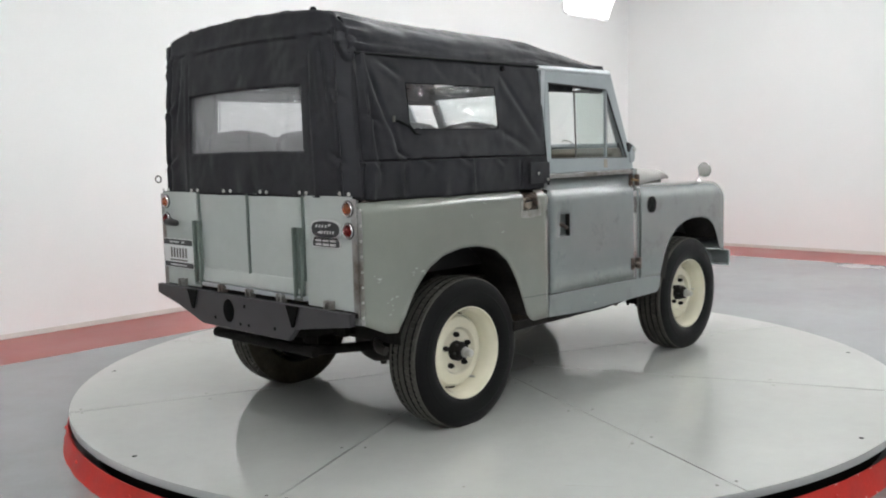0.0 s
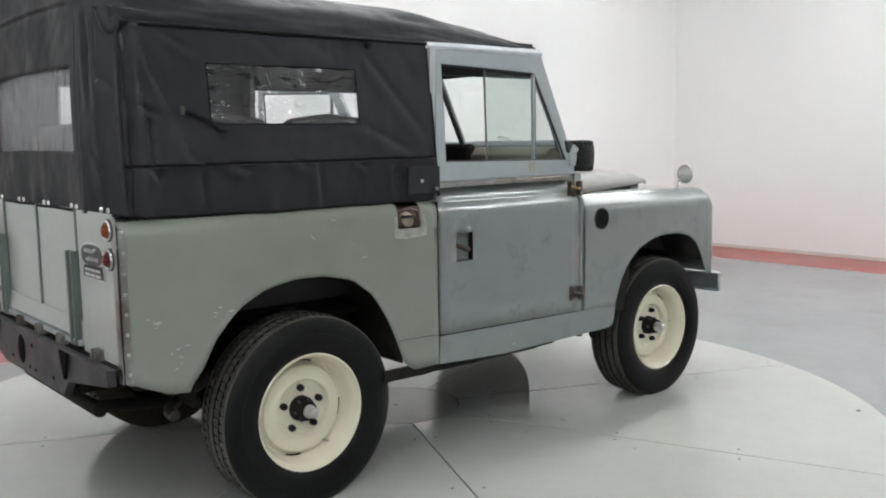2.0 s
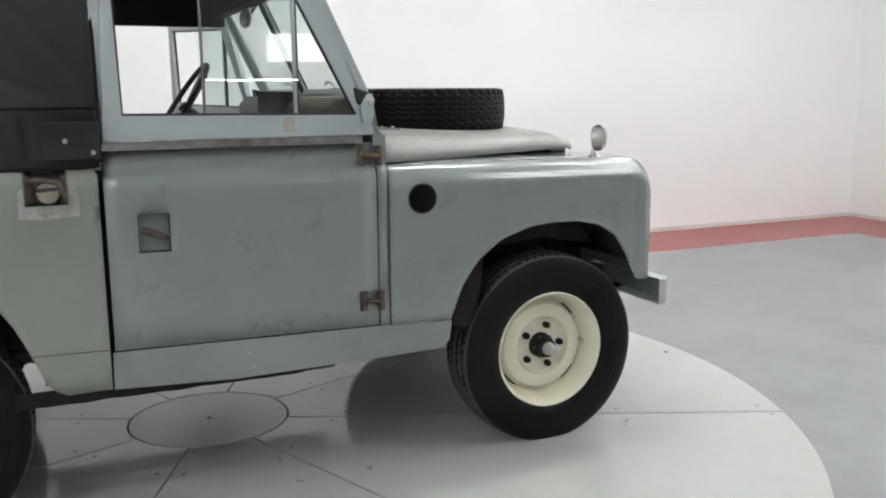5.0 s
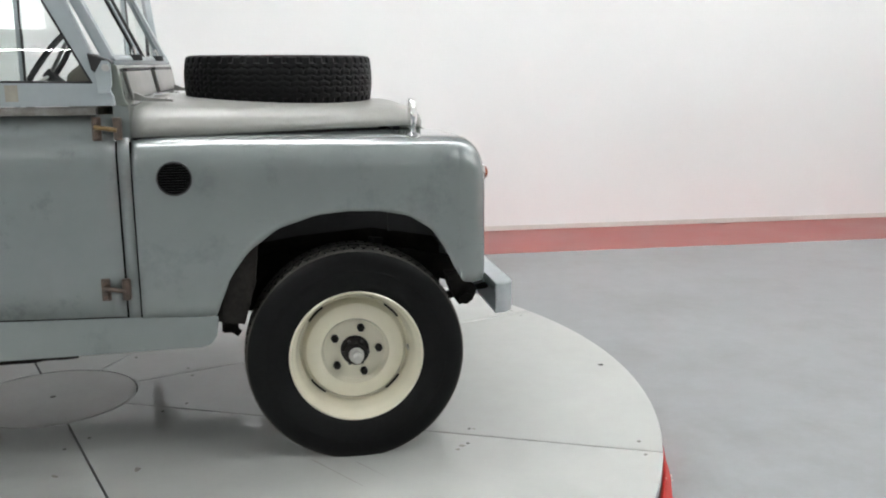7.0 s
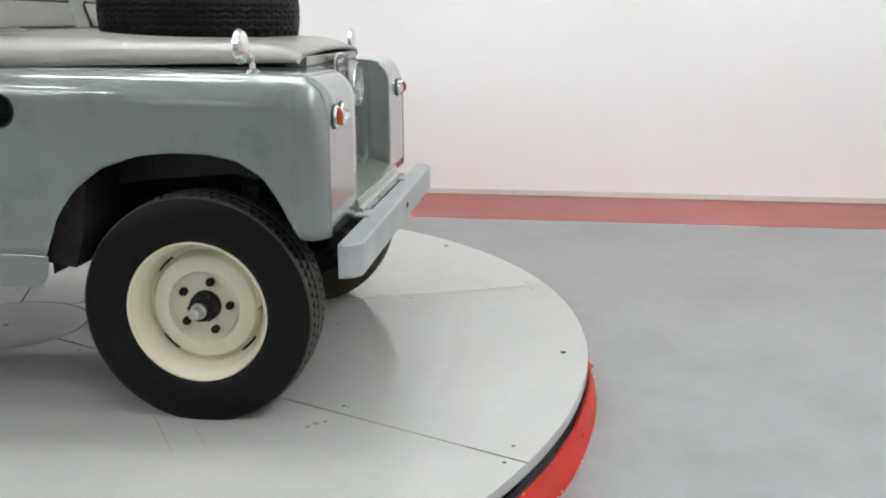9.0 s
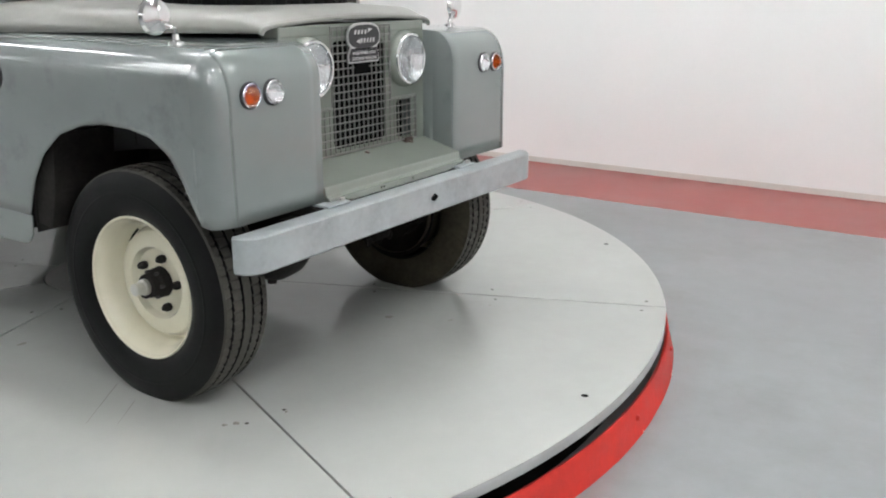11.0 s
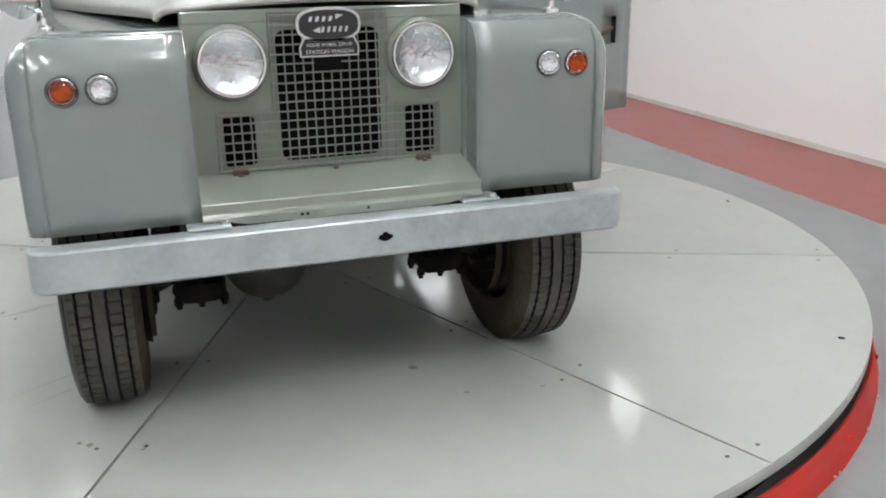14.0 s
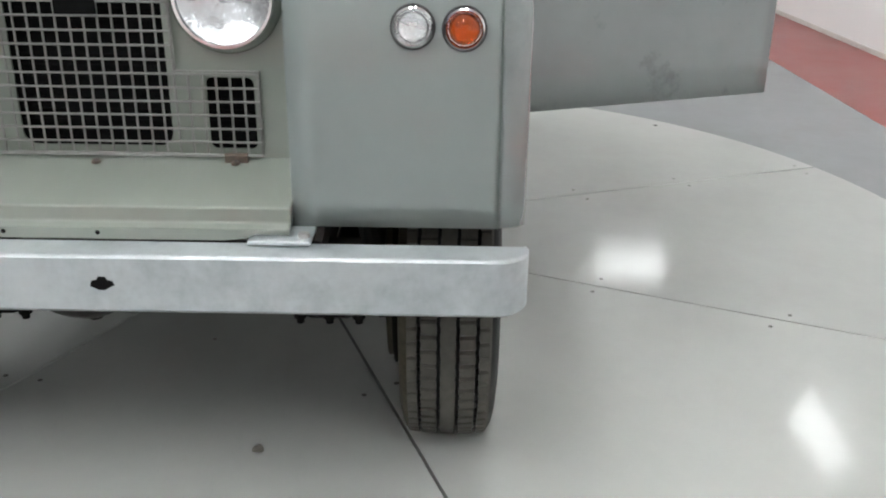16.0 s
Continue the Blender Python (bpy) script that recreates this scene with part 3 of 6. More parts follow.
# rear corner cappings with rivets
for s in (-1, 1):
    bm = prism([(-0.706, 0.60), (-0.682, 0.592), (-0.682, 1.085), (-0.706, 1.10)], 1, -W - 0.004, -W - 0.0005)
    box(-0.7145, -0.711, -W - 0.004, -W + 0.03, 0.60, 1.14, bm)
    cap = part("corner_capping", bm if s < 0 else mirrored(bm), M_RAIL, car, "worn galvanised corner strip", smooth=False)
    for i in range(8):
        z = 0.63 + 0.066 * i
        part("rivet", lathe([(0.0, -0.005), (0.005, -0.004), (0.007, 0.0)], 10, "y"), M_STEEL, cap, at=pose(-0.693, s * (W + 0.0035), z, 0, 0, 0 if s < 0 else 180))

# rear brightness is put into the panel colour here
# rear face, beside the tailgate
for s in (-1, 1):
    bm = prism([(0.452, 0.655), (0.775, 0.655), (0.775, 1.15), (0.452, 1.15)], 0, -0.712, -0.704)
    part("rear_panel", moved(bm, Matrix.Scale(s, 4, (0, 1, 0))), M_REAR, car, "grey rear body panel, colour lightened for brightness", smooth=False)
tail = part("tailgate", box(-0.706, -0.690, -0.447, 0.447, 0.69, 1.15), M_REAR, car, "grey drop-down tailgate, colour lightened for brightness", smooth=False)
for y0, y1 in ((-0.44, -0.425), (-0.008, 0.008), (0.425, 0.44)):
    part("rib", box(-0.7125, -0.7065, y0, y1, 0.76, 1.15), M_CHAN, tail, smooth=False)
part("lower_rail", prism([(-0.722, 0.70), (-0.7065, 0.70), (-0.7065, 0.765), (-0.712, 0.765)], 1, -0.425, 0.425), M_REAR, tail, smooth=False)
part("hinge_strip", box(-0.728, -0.7065, -0.445, 0.445, 0.672, 0.692), M_GALV, tail, smooth=False)
for y in (-0.405, 0.440):
    bm = box(-0.735, -0.7125, y - 0.030, y - 0.016, 0.685, 1.005)
    box(-0.735, -0.7125, y + 0.016, y + 0.030, 0.685, 1.005, bm)
    box(-0.7185, -0.7125, y - 0.016, y + 0.016, 0.685, 1.005, bm)
    box(-0.735, -0.715, y - 0.030, y + 0.030, 0.672, 0.684, bm)
    part("tailgate_channel", bm, M_CHAN, car, "dark green steel upright channel", smooth=False, bevel=0.002)
for y in (-0.62, -0.27, -0.02, 0.22, 0.60):
    bm = box(-0.745, -0.713, y - 0.022, y - 0.012, 0.645, 0.692)
    box(-0.745, -0.713, y + 0.012, y + 0.022, 0.645, 0.692, bm)
    tube([(-0.733, y - 0.03, 0.682), (-0.733, y + 0.03, 0.682)], 0.006, 8, bm)
    part("tailgate_hinge", bm, M_RAIL, car, smooth=False)

# rear lamps
RING = [(0.037, 0.0), (0.037, -0.010), (0.034, -0.014), (0.030, -0.010), (0.030, -0.004)]
LENS = [(0.0, -0.030), (0.010, -0.029), (0.020, -0.024), (0.027, -0.015), (0.030, -0.004)]


def round_lamp(name, label, lens, at, big=1.0):
    ob = part(name, lathe([(r * big, a * big) for r, a in RING], 28, "y"), M_CHROME, car, label, at=at)
    part("lens", lathe([(r * big, a * big) for r, a in LENS], 28, "y"), lens, ob)
    part("bowl", lathe([(0.0, -0.0052), (0.015 * big, -0.0056), (0.030 * big, -0.0075 * big)], 20, "y"), M_REFL, ob)
    part("gasket", lathe([(0.0, 0.0), (0.041 * big, 0.0), (0.041 * big, -0.004), (0.036 * big, -0.005)], 28, "y"), M_BLACK, ob)
    return ob


for s in (-1, 1):
    round_lamp("tail_lamp", "round dull amber rear lamp in a chrome ring", M_DULLAMBER, pose(-0.7125, s * 0.752, 1.098, 0, 0, -90), 0.9)
    round_lamp("tail_lamp", "round dark red rear lamp in a chrome ring", M_REDLENS, pose(-0.7125, s * 0.752, 1.004, 0, 0, -90), 0.9)
part("plate_lamp", tube([(-0.715, 0.70, 0.99), (-0.735, 0.70, 0.99), (-0.75, 0.69, 0.99), (-0.752, 0.60, 0.99), (-0.752, 0.585, 0.985)], [0.02, 0.02, 0.018, 0.018, 0.012], 12), M_BLACK, car, "black number plate lamp")

# rear plate with unreadable bars
plate = part("rear_plate", box(-0.7165, -0.7125, 0.50, 0.795, 0.745, 0.90), M_WHITE, car, "white dealer plate with dark bars", smooth=False)
bm = box(-0.7185, -0.7168, 0.505, 0.79, 0.868, 0.897)
box(-0.7185, -0.7168, 0.505, 0.79, 0.748, 0.775, bm)
part("plate_band", bm, M_BADGE, plate, smooth=False)
bm = bmesh.new()
for i in range(6):
    y = 0.565 + 0.029 * i
    box(-0.7185, -0.7168, y, y + 0.014, 0.80, 0.852, bm)
box(-0.7185, -0.7168, 0.56, 0.735, 0.782, 0.790, bm)
part("plate_bars", bm, M_SCREW, plate, smooth=False)
bm = bmesh.new()
for i, wid in enumerate((0.03, 0.05, 0.04)):
    box(-0.7198, -0.7187, 0.58 + 0.055 * i, 0.58 + 0.055 * i + wid, 0.879, 0.887, bm)
box(-0.7198, -0.7187, 0.57, 0.73, 0.757, 0.764, bm)
part("plate_marks", bm, M_SILVER, plate, smooth=False)


def oval(ry, rz, n=28):
    return [(ry * math.copysign(abs(math.cos(2 * math.pi * k / n)) ** 0.75, math.cos(2 * math.pi * k / n)), rz * math.copysign(abs(math.sin(2 * math.pi * k / n)) ** 0.75, math.sin(2 * math.pi * k / n))) for k in range(n)]


def badge(at, facing):
    """An oval maker's plate in black and silver with plain bars, over a small lettered plate."""
    ob = part("oval_badge", prism(oval(0.088, 0.045), 0, 0.0, 0.006), M_SILVER, car, "black and silver oval badge", smooth=False, at=at)
    part("field", prism(oval(0.081, 0.038), 0, 0.006, 0.0085), M_BADGE, ob, smooth=False)
    bm = bmesh.new()
    for k in range(4):
        prism([(-0.055 + 0.018 * k, 0.008), (-0.047 + 0.018 * k, 0.008), (-0.043 + 0.018 * k, 0.021), (-0.051 + 0.018 * k, 0.021)], 0, 0.0085, 0.010, bm)
    prism([(0.018, 0.012), (0.040, 0.024), (0.020, 0.026)], 0, 0.0085, 0.010, bm)
    for k in range(5):
        prism([(-0.022 + 0.016 * k, -0.020), (-0.015 + 0.016 * k, -0.020), (-0.011 + 0.016 * k, -0.006), (-0.018 + 0.016 * k, -0.006)], 0, 0.0085, 0.010, bm)
    prism([(-0.045, -0.016), (-0.024, -0.022), (-0.024, -0.006)], 0, 0.0085, 0.010, bm)
    part("emblem", bm, M_SILVER, ob, smooth=False)
    part("lower_plate", prism([(-0.080, -0.085), (0.080, -0.085), (0.082, -0.060), (0.070, -0.034), (-0.070, -0.034), (-0.082, -0.060)], 0, -0.001, 0.004), M_SILVER, ob, smooth=False)
    part("lower_field", prism([(-0.076, -0.081), (0.076, -0.081), (0.078, -0.060), (0.066, -0.037), (-0.066, -0.037), (-0.078, -0.060)], 0, 0.004, 0.006), M_BADGE, ob, smooth=False)
    if facing:
        for text, z, size in (("FOUR WHEEL DRIVE", -0.058, 0.0135), ("STATION WAGON", -0.077, 0.0155)):
            cu = bpy.data.curves.new("badge_lettering", "FONT")
            cu.body, cu.size, cu.align_x, cu.extrude = text, size, "CENTER", 0.0005
            tob = bpy.data.objects.new("lettering_curve", cu)
            scene.collection.objects.link(tob)
            dg = bpy.context.evaluated_depsgraph_get()
            me = bpy.data.meshes.new_from_object(tob.evaluated_get(dg))
            bpy.data.objects.remove(tob)
            me.materials.clear()
            me.materials.append(M_SILVER)
            t_ob = new("badge_lettering", me)
            t_ob.parent = ob
            t_ob.matrix_basis = Matrix.Translation((0.0068, 0, z)) @ Matrix(((0, 0, 1, 0), (1, 0, 0, 0), (0, 1, 0, 0), (0, 0, 0, 1)))
            tagged(t_ob, "silver raised lettering")
    else:
        bm = bmesh.new()
        for k in range(3):
            box(0.006, 0.0072, -0.06 + 0.042 * k, -0.026 + 0.042 * k, -0.057, -0.048, bm)
            box(0.006, 0.0072, -0.06 + 0.042 * k, -0.026 + 0.042 * k, -0.076, -0.066, bm)
        part("plate_marks", bm, M_SILVER, ob, smooth=False)
    return ob


badge(pose(-0.7125, -0.600, 1.005, 0, 0, 180) @ Matrix.Diagonal((1, 1.17, 0.95, 1)), False)

# rear crossmember
cross = [(-0.80, 0.655), (0.80, 0.655), (0.80, 0.605), (0.60, 0.560), (0.36, 0.485), (-0.36, 0.485), (-0.42, 0.545), (-0.80, 0.600)]
rail = part("rear_crossmember", prism(cross, 0, -0.765, -0.735), M_CROSS, car, "black shaped steel rear crossmember", smooth=False, bevel=0.004)
# no hole is cut: a black disc paints the opening's shade
part("tow_opening", lathe([(0.0, -0.001), (0.036, -0.001), (0.040, 0.001), (0.040, 0.004)], 24, "x"), M_BLACKGAP, rail, at=pose(-0.7665, 0.12, 0.575) @ Matrix.Diagonal((1, 1.2, 1.45, 1)))
for y in (-0.405, 0.44):
    part("gusset", prism([(y - 0.045, 0.652), (y + 0.045, 0.652), (y + 0.006, 0.555), (y - 0.006, 0.555)], 0, -0.775, -0.766), M_BLACKGAP, rail, smooth=False)
for y, z in ((0.02, 0.52), (-0.05, 0.52), (0.24, 0.53), (-0.26, 0.53), (-0.02, 0.61)):
    b2 = lathe([(0.0, -0.002), (0.008, -0.002), (0.008, 0.0)], 10, "x")
    part("bolt", moved(b2, pose(-0.7655, y, z)), M_BLACKGAP, rail)
part("crossmember_flange", box(-0.735, -0.60, -0.795, 0.795, 0.632, 0.652), M_UNDER, rail, smooth=False)

# ---- doors ----
DOOR_V = [(0.80, 0.0), (0.80, 0.10), (0.80, 0.30), (0.80, 0.302), (0.80, 0.36), (0.80, 0.423), (0.80, 0.49), (0.797, 0.515), (0.787, 0.535), (0.772, 0.548), (0.765, 0.56), (0.765, 0.618)]


def make_door(opened):
    """A right-hand door in place; the left one is mirrored and swung on its hinge."""
    flip = (lambda b: mirrored(b)) if opened else (lambda b: b)
    xs = dense(0.632, 1.500, 16, (0.722, 0.818))
    vs = list(range(len(DOOR_V)))

    def point(x, v):
        y, dz = DOOR_V[int(v)]
        low = 0.556 - 0.016 * (x - 0.632) / 0.87
        return (x, -y, low + dz * (1.172 - low) / 0.618)
    skip = lambda x, v: 0.722 < x < 0.818 and 3 < v < 5
    body = part("door", flip(sheet(xs, vs, point, skip)), M_DOOR, car, "grey painted door, standing open" if opened else "grey painted door with faint scuffs", solid=0.004)
    part("inner_panel", flip(box(0.64, 1.49, -0.765, -0.760, 0.57, 1.165)), M_TRIMBLUE, body, smooth=False)
    part("door_edge", flip(box(0.6325, 0.640, -0.794, -0.762, 0.560, 1.045)), M_PAINT, body, smooth=False)
    part("handle_recess", flip(sheet(span(0.722, 0.818, 1), span(0.852, 0.984, 1), lambda x, z: (x + (0.985 - z) * 0.0, -0.772, z))), M_PAINT, body, smooth=False)
    bm = box(0.722, 0.7235, -0.80, -0.772, 0.855, 0.98)
    box(0.8165, 0.818, -0.80, -0.772, 0.855, 0.98, bm)
    box(0.7235, 0.8165, -0.80, -0.772, 0.976, 0.98, bm)
    box(0.7235, 0.8165, -0.80, -0.772, 0.853, 0.857, bm)
    part("recess_wall", flip(bm), M_UNDER, body, smooth=False)
    part("door_handle", flip(tube([(0.735, -0.785, 0.925), (0.76, -0.793, 0.918), (0.80, -0.790, 0.90), (0.812, -0.780, 0.895)], [0.010, 0.012, 0.011, 0.006], 8)), M_RUST, body, "rusty lever handle")
    # belt rail
    part("belt_rail", flip(prism([(-0.800, 1.172), (-0.768, 1.172), (-0.768, 1.197), (-0.790, 1.197), (-0.800, 1.190)], 0, 0.632, 1.455)), M_RAIL, body, "worn galvanised rail", smooth=False, bevel=0.003)
    # upper frame round the sliding glass
    outer = [(0.640, 1.198), (1.505, 1.198), (1.502, 1.225), (1.292, 1.735), (0.665, 1.735)]
    inner = [(0.700, 1.275), (1.445, 1.265), (1.446, 1.268), (1.245, 1.660), (0.690, 1.680)]
    bm = bmesh.new()
    lean = lambda z: -0.772 + (z - 1.2) * 0.028
    rows = []
    for y_off in (0.0, 0.028):
        rows.append([[bm.verts.new((x, lean(z) + y_off, z)) for x, z in pts] for pts in (outer, inner)])
    n = 5
    for i in range(n):
        j = (i + 1) % n
        bm.faces.new((rows[0][0][i], rows[0][0][j], rows[0][1][j], rows[0][1][i]))
        bm.faces.new((rows[1][0][j], rows[1][0][i], rows[1][1][i], rows[1][1][j]))
        bm.faces.new((rows[0][0][j], rows[0][0][i], rows[1][0][i], rows[1][0][j]))
        bm.faces.new((rows[0][1][i], rows[0][1][j], rows[1][1][j], rows[1][1][i]))
    top = part("door_top", flip(bm), M_DOORTOP, body, "pale blue-grey window frame", smooth=False, bevel=0.003)

    def glass(name, pts, dy, material):
        b = bmesh.new()
        b.faces.new([b.verts.new((x, lean(z) + dy - 0.008 + (z - 1.27) * 0.042, z)) for x, z in pts])
        g = part(name, flip(b), material, body, smooth=False)
        g.visible_shadow = False
        return g
    glass("front_pane", [(0.955, 1.27), (1.446, 1.266), (1.245, 1.662), (0.955, 1.672)], 0.010, M_GLASS)
    if not opened:
        glass("sliding_pane", [(0.945, 1.27), (1.245, 1.267), (1.245, 1.662), (0.945, 1.672)], 0.020, M_GLASS)
        part("pane_edge", tube([(0.95, lean(1.27) + 0.018, 1.27), (0.95, lean(1.67) + 0.018, 1.672)], 0.005, 6), M_WIRE, body)
    part("window_divider", flip(prism([(1.238, 1.268), (1.248, 1.268), (1.248, 1.660), (1.238, 1.660)], 1, -0.758, -0.742)), M_DOORTOP, body, smooth=False)
    part("window_channel", flip(prism([(1.249, 1.268), (1.254, 1.268), (1.254, 1.645), (1.249, 1.655)], 1, -0.757, -0.743)), M_BLACK, body, smooth=False)
    bm = bmesh.new()
    for a, b in (((0.700, 1.277), (1.443, 1.267)), ((0.692, 1.676), (1.243, 1.657)), ((0.700, 1.277), (0.692, 1.676)), ((1.443, 1.267), (1.243, 1.657))):
        tube([(a[0], lean(a[1]) + 0.006, a[1]), (b[0], lean(b[1]) + 0.006, b[1])], 0.005, 6, bm)
    part("glazing_seal", flip(bm), M_BLACK, body)
    if not opened:
        part("tape_residue", prism([(1.195, 1.213), (1.232, 1.213), (1.232, 1.262), (1.195, 1.262)], 1, -0.7755, -0.7725), M_PATCH, body, "beige tape residue", smooth=False, at=pose(0, 0.0035, 0))
    return body


make_door(False)
left_door = make_door(True)
hinge = Vector((1.512, 0.80, 0))
left_door.matrix_basis = Matrix.Translation((1.502, 0.838, 0)) @ pose(0, 0, 0, 0, 0, -72) @ Matrix.Translation(-hinge)

# hinges
for z in (0.632, 1.130):
    for s in (-1, 1):
        bm = box(1.430, 1.458, -0.812, -0.803, z - 0.036, z + 0.036)
        box(1.494, 1.518, -0.812, -0.800, z - 0.032, z + 0.032, bm)
        tube([(1.506, -0.815, z - 0.034), (1.506, -0.815, z + 0.034)], 0.013, 10, bm)
        tube([(1.444, -0.813, z - 0.030), (1.444, -0.813, z - 0.004)], 0.009, 8, bm)
        if z > 1:
            moved(bm, pose(0.006, 0.018 if s < 0 else 0.018, 0))
        if s < 0:
            hg = part("door_hinge", bm, M_RUST, car, "rusty brown cast door hinge", smooth=False, bevel=0.004)
            up_ = (0.006, 0.018) if z > 1 else (0.0, 0.0)
            part("hinge_arm", tube([(1.440 + up_[0], -0.818 + up_[1], z + 0.006), (1.470 + up_[0], -0.822 + up_[1], z + 0.002), (1.506 + up_[0], -0.824 + up_[1], z - 0.004)], 0.0075, 8), M_BRASS if z > 1 else M_RUST, hg)
            for dx, dz in ((1.444, 0.022), (1.444, -0.022), (1.504, 0.02), (1.504, -0.02)):
                part("hinge_bolt", lathe([(0.0, -0.007), (0.007, -0.006), (0.008, 0.0)], 8, "y"), M_RUST, hg, at=pose(dx + (0.006 if z > 1 else 0), -0.815 + (0.018 if z > 1 else 0), z + dz))
        else:
            bm.free()

# bulkhead pillar between door and wing
for s in (-1, 1):
    bm = sheet([1.506, 1.541], SIDE_V[:-2], lambda x, v: (x, -side_section(v, 0.528, 1.105, 0.7, 0.045)[0] + 0.003, side_section(v, 0.528, 1.105, 0.7, 0.045)[1]))
    part("bulkhead_pillar", bm if s < 0 else mirrored(bm), M_PAINT, car, "grey bulkhead side strip", solid=0.004)
    bm = box(1.496, 1.546, -0.785, -0.775, 0.525, 1.09)
    part("door_gap", bm if s < 0 else mirrored(bm), M_BLACKGAP, car, smooth=False)
    bm = box(0.612, 0.634, -0.788, -0.775, 0.44, 1.115)
    part("door_post", bm if s < 0 else mirrored(bm), M_BLACKGAP, car, smooth=False)
# sills
for s in (-1, 1):
    bm = box(0.636, 1.494, -0.788, -0.772, 0.500, 0.585)
    part("sill_gap", bm if s < 0 else mirrored(bm), M_BLACKGAP, car, smooth=False)
    bm = prism([(0.622, 0.432), (1.0, 0.414), (1.725, 0.424), (1.752, 0.434), (1.770, 0.458), (1.777, 0.495), (1.779, 0.526), (1.5, 0.536), (0.625, 0.551)], 1, -0.801, -0.795)
    part("sill_panel", bm if s < 0 else mirrored(bm), M_PAINT, car, "grey sill panel below the door", smooth=False, bevel=0.002)
    bm = prism([(0.40, 0.566), (0.619, 0.560), (0.619, 0.563), (0.40, 0.569)], 1, -0.8035, -0.8015)
    part("panel_seam", bm if s < 0 else mirrored(bm), M_BLACK, car, smooth=False)

    # added black strip: draws the shade under the sill and blocks light
    low = [(x, 0.402 + 0.006 * noise.noise((x * 14, s, 0)) + 0.05 * max(0.0, x - 1.2)) for x in span(0.34, 1.34, 40)]
    bm = prism(low + [(1.34, 0.45), (0.34, 0.45)], 1, -0.790, -0.778)
    part("underseal_flange", bm if s < 0 else mirrored(bm), M_UNDER, car, "ragged black strip added for the shade below the sill", smooth=False)

# ---- front wings ----
WING_LOW = [(1.546, 0.532), (1.775, 0.529)] + FRONT_ARCH[3:] + [(2.62, 0.600), (2.66, 0.604)]
WING_TOP, NOSE_X, NOSE_R = 1.096, 2.664, 0.10


WING_SH = 0.095


def wing_top(x):
    d = max(0.0, x - (NOSE_X - NOSE_R))
    return WING_TOP - 0.014 * max(0.0, x - 1.7) / 0.9 - (NOSE_R - math.sqrt(max(0.0, NOSE_R ** 2 - d ** 2)))


def wing_tuck(x):
    e = max(0.0, x - (NOSE_X - 0.05))
    return 0.05 - math.sqrt(max(0.0, 0.05 ** 2 - e ** 2))


def wing_point(x, v):
    top, tuck, lo = wing_top(x), wing_tuck(x), lerp_rows(WING_LOW, x)
    if v <= 3:
        y, z = side_section(v, lo, top, 0.385, WING_SH)
        return (x, -(y - tuck * (1 - max(0, v - 2))), z)
    return (x, -0.385, top + (0.60 - top) * (v - 3))


def nose_plate(y, w):
    """The front plate: w 0..1 from the seam on top forward over the nose, 1..2 down the front."""
    x = 2.60 + (NOSE_X - 2.60) * math.sin(min(w, 1.0) * math.pi / 2) if w <= 1 else NOSE_X
    out = W - wing_tuck(x)
    over = max(0.0, y - (out - WING_SH))
    drop = WING_SH - math.sqrt(max(0.0, WING_SH ** 2 - min(over, WING_SH) ** 2))
    top = wing_top(x) - drop
    z = top if w <= 1 else top + (0.603 - top) * (w - 1)
    return (x + 0.0015, -y, z + (0.001 if w < 1 else 0.0))


def set_back(bm):
    """The left wing's nose stands a little further back than the right one's."""
    for v in bm.verts:
        v.co.x -= LEFT_BACK * max(0.0, v.co.x - 2.3) / 0.364
    return mirrored(bm)


LEFT_BACK = 0.027
wing_xs = dense(1.546, 2.57, 56, (1.775,)) + [NOSE_X - NOSE_R + NOSE_R * math.sin(a) for a in span(0.06, math.pi / 2, 12)]
wing_vs = span(0, 1, 10) + span(1, 2, 8)[1:] + [2.2, 2.5, 2.8, 3.0, 3.3, 3.7, 4.0]
for s in (-1, 1):
    bm = sheet(wing_xs, wing_vs, wing_point)
    part("front_wing", bm if s < 0 else set_back(bm), M_PAINT, car, "grey front wing with a round arch", solid=0.004)
    # front plate
    bm = sheet(span(0.386, 0.66, 6) + span(0.66, 0.748, 9)[1:], span(0, 1, 10) + span(1, 2, 8)[1:], nose_plate)
    if s > 0:
        set_back(bm)
    part("wing_front", bm, M_WINGFRONT, car, "smooth grey front plate of the wing", solid=0.002)
    # seam between the wing and its front plate
    pts = [nose_plate(0.749, w) for w in span(2, 0, 24)] + [nose_plate(y, 0.0) for y in span(0.749, 0.40, 8)[1:]]
    part("wing_seam", tube([(p[0] - (LEFT_BACK * 0.92 if s > 0 else 0), p[1] * -s, p[2]) for p in pts], 0.0012, 6), M_CHAN, car)

# wheel arch liners
for s in (-1, 1):
    for name, x0, x1 in (("front_arch_liner", 1.80, 2.57), ("rear_arch_liner", -0.46, 0.42)):
        xc, hw = (x0 + x1) / 2, (x1 - x0) / 2

        def arch(u, v, xc=xc, hw=hw):
            a = math.pi * u
            return (xc - (hw + 0.01) * math.copysign(abs(math.cos(a)) ** 0.8, math.cos(a)), -0.792 + 0.38 * v, 0.47 + 0.42 * abs(math.sin(a)) ** 0.8)
        bm = sheet(span(0, 0.86 if xc > 1 else 1, 24), span(0, 1, 3), arch)
        part(name, bm if s < 0 else mirrored(bm), M_UNDER, car, solid=0.004)
        bm = prism([(x0, 0.47), (x1, 0.47), (x1, 0.88), (x0, 0.88)], 1, -0.42, -0.41)
        part("inner_" + name.split("_")[0] + "_wing", bm if s < 0 else mirrored(bm), M_UNDER, car, smooth=False)

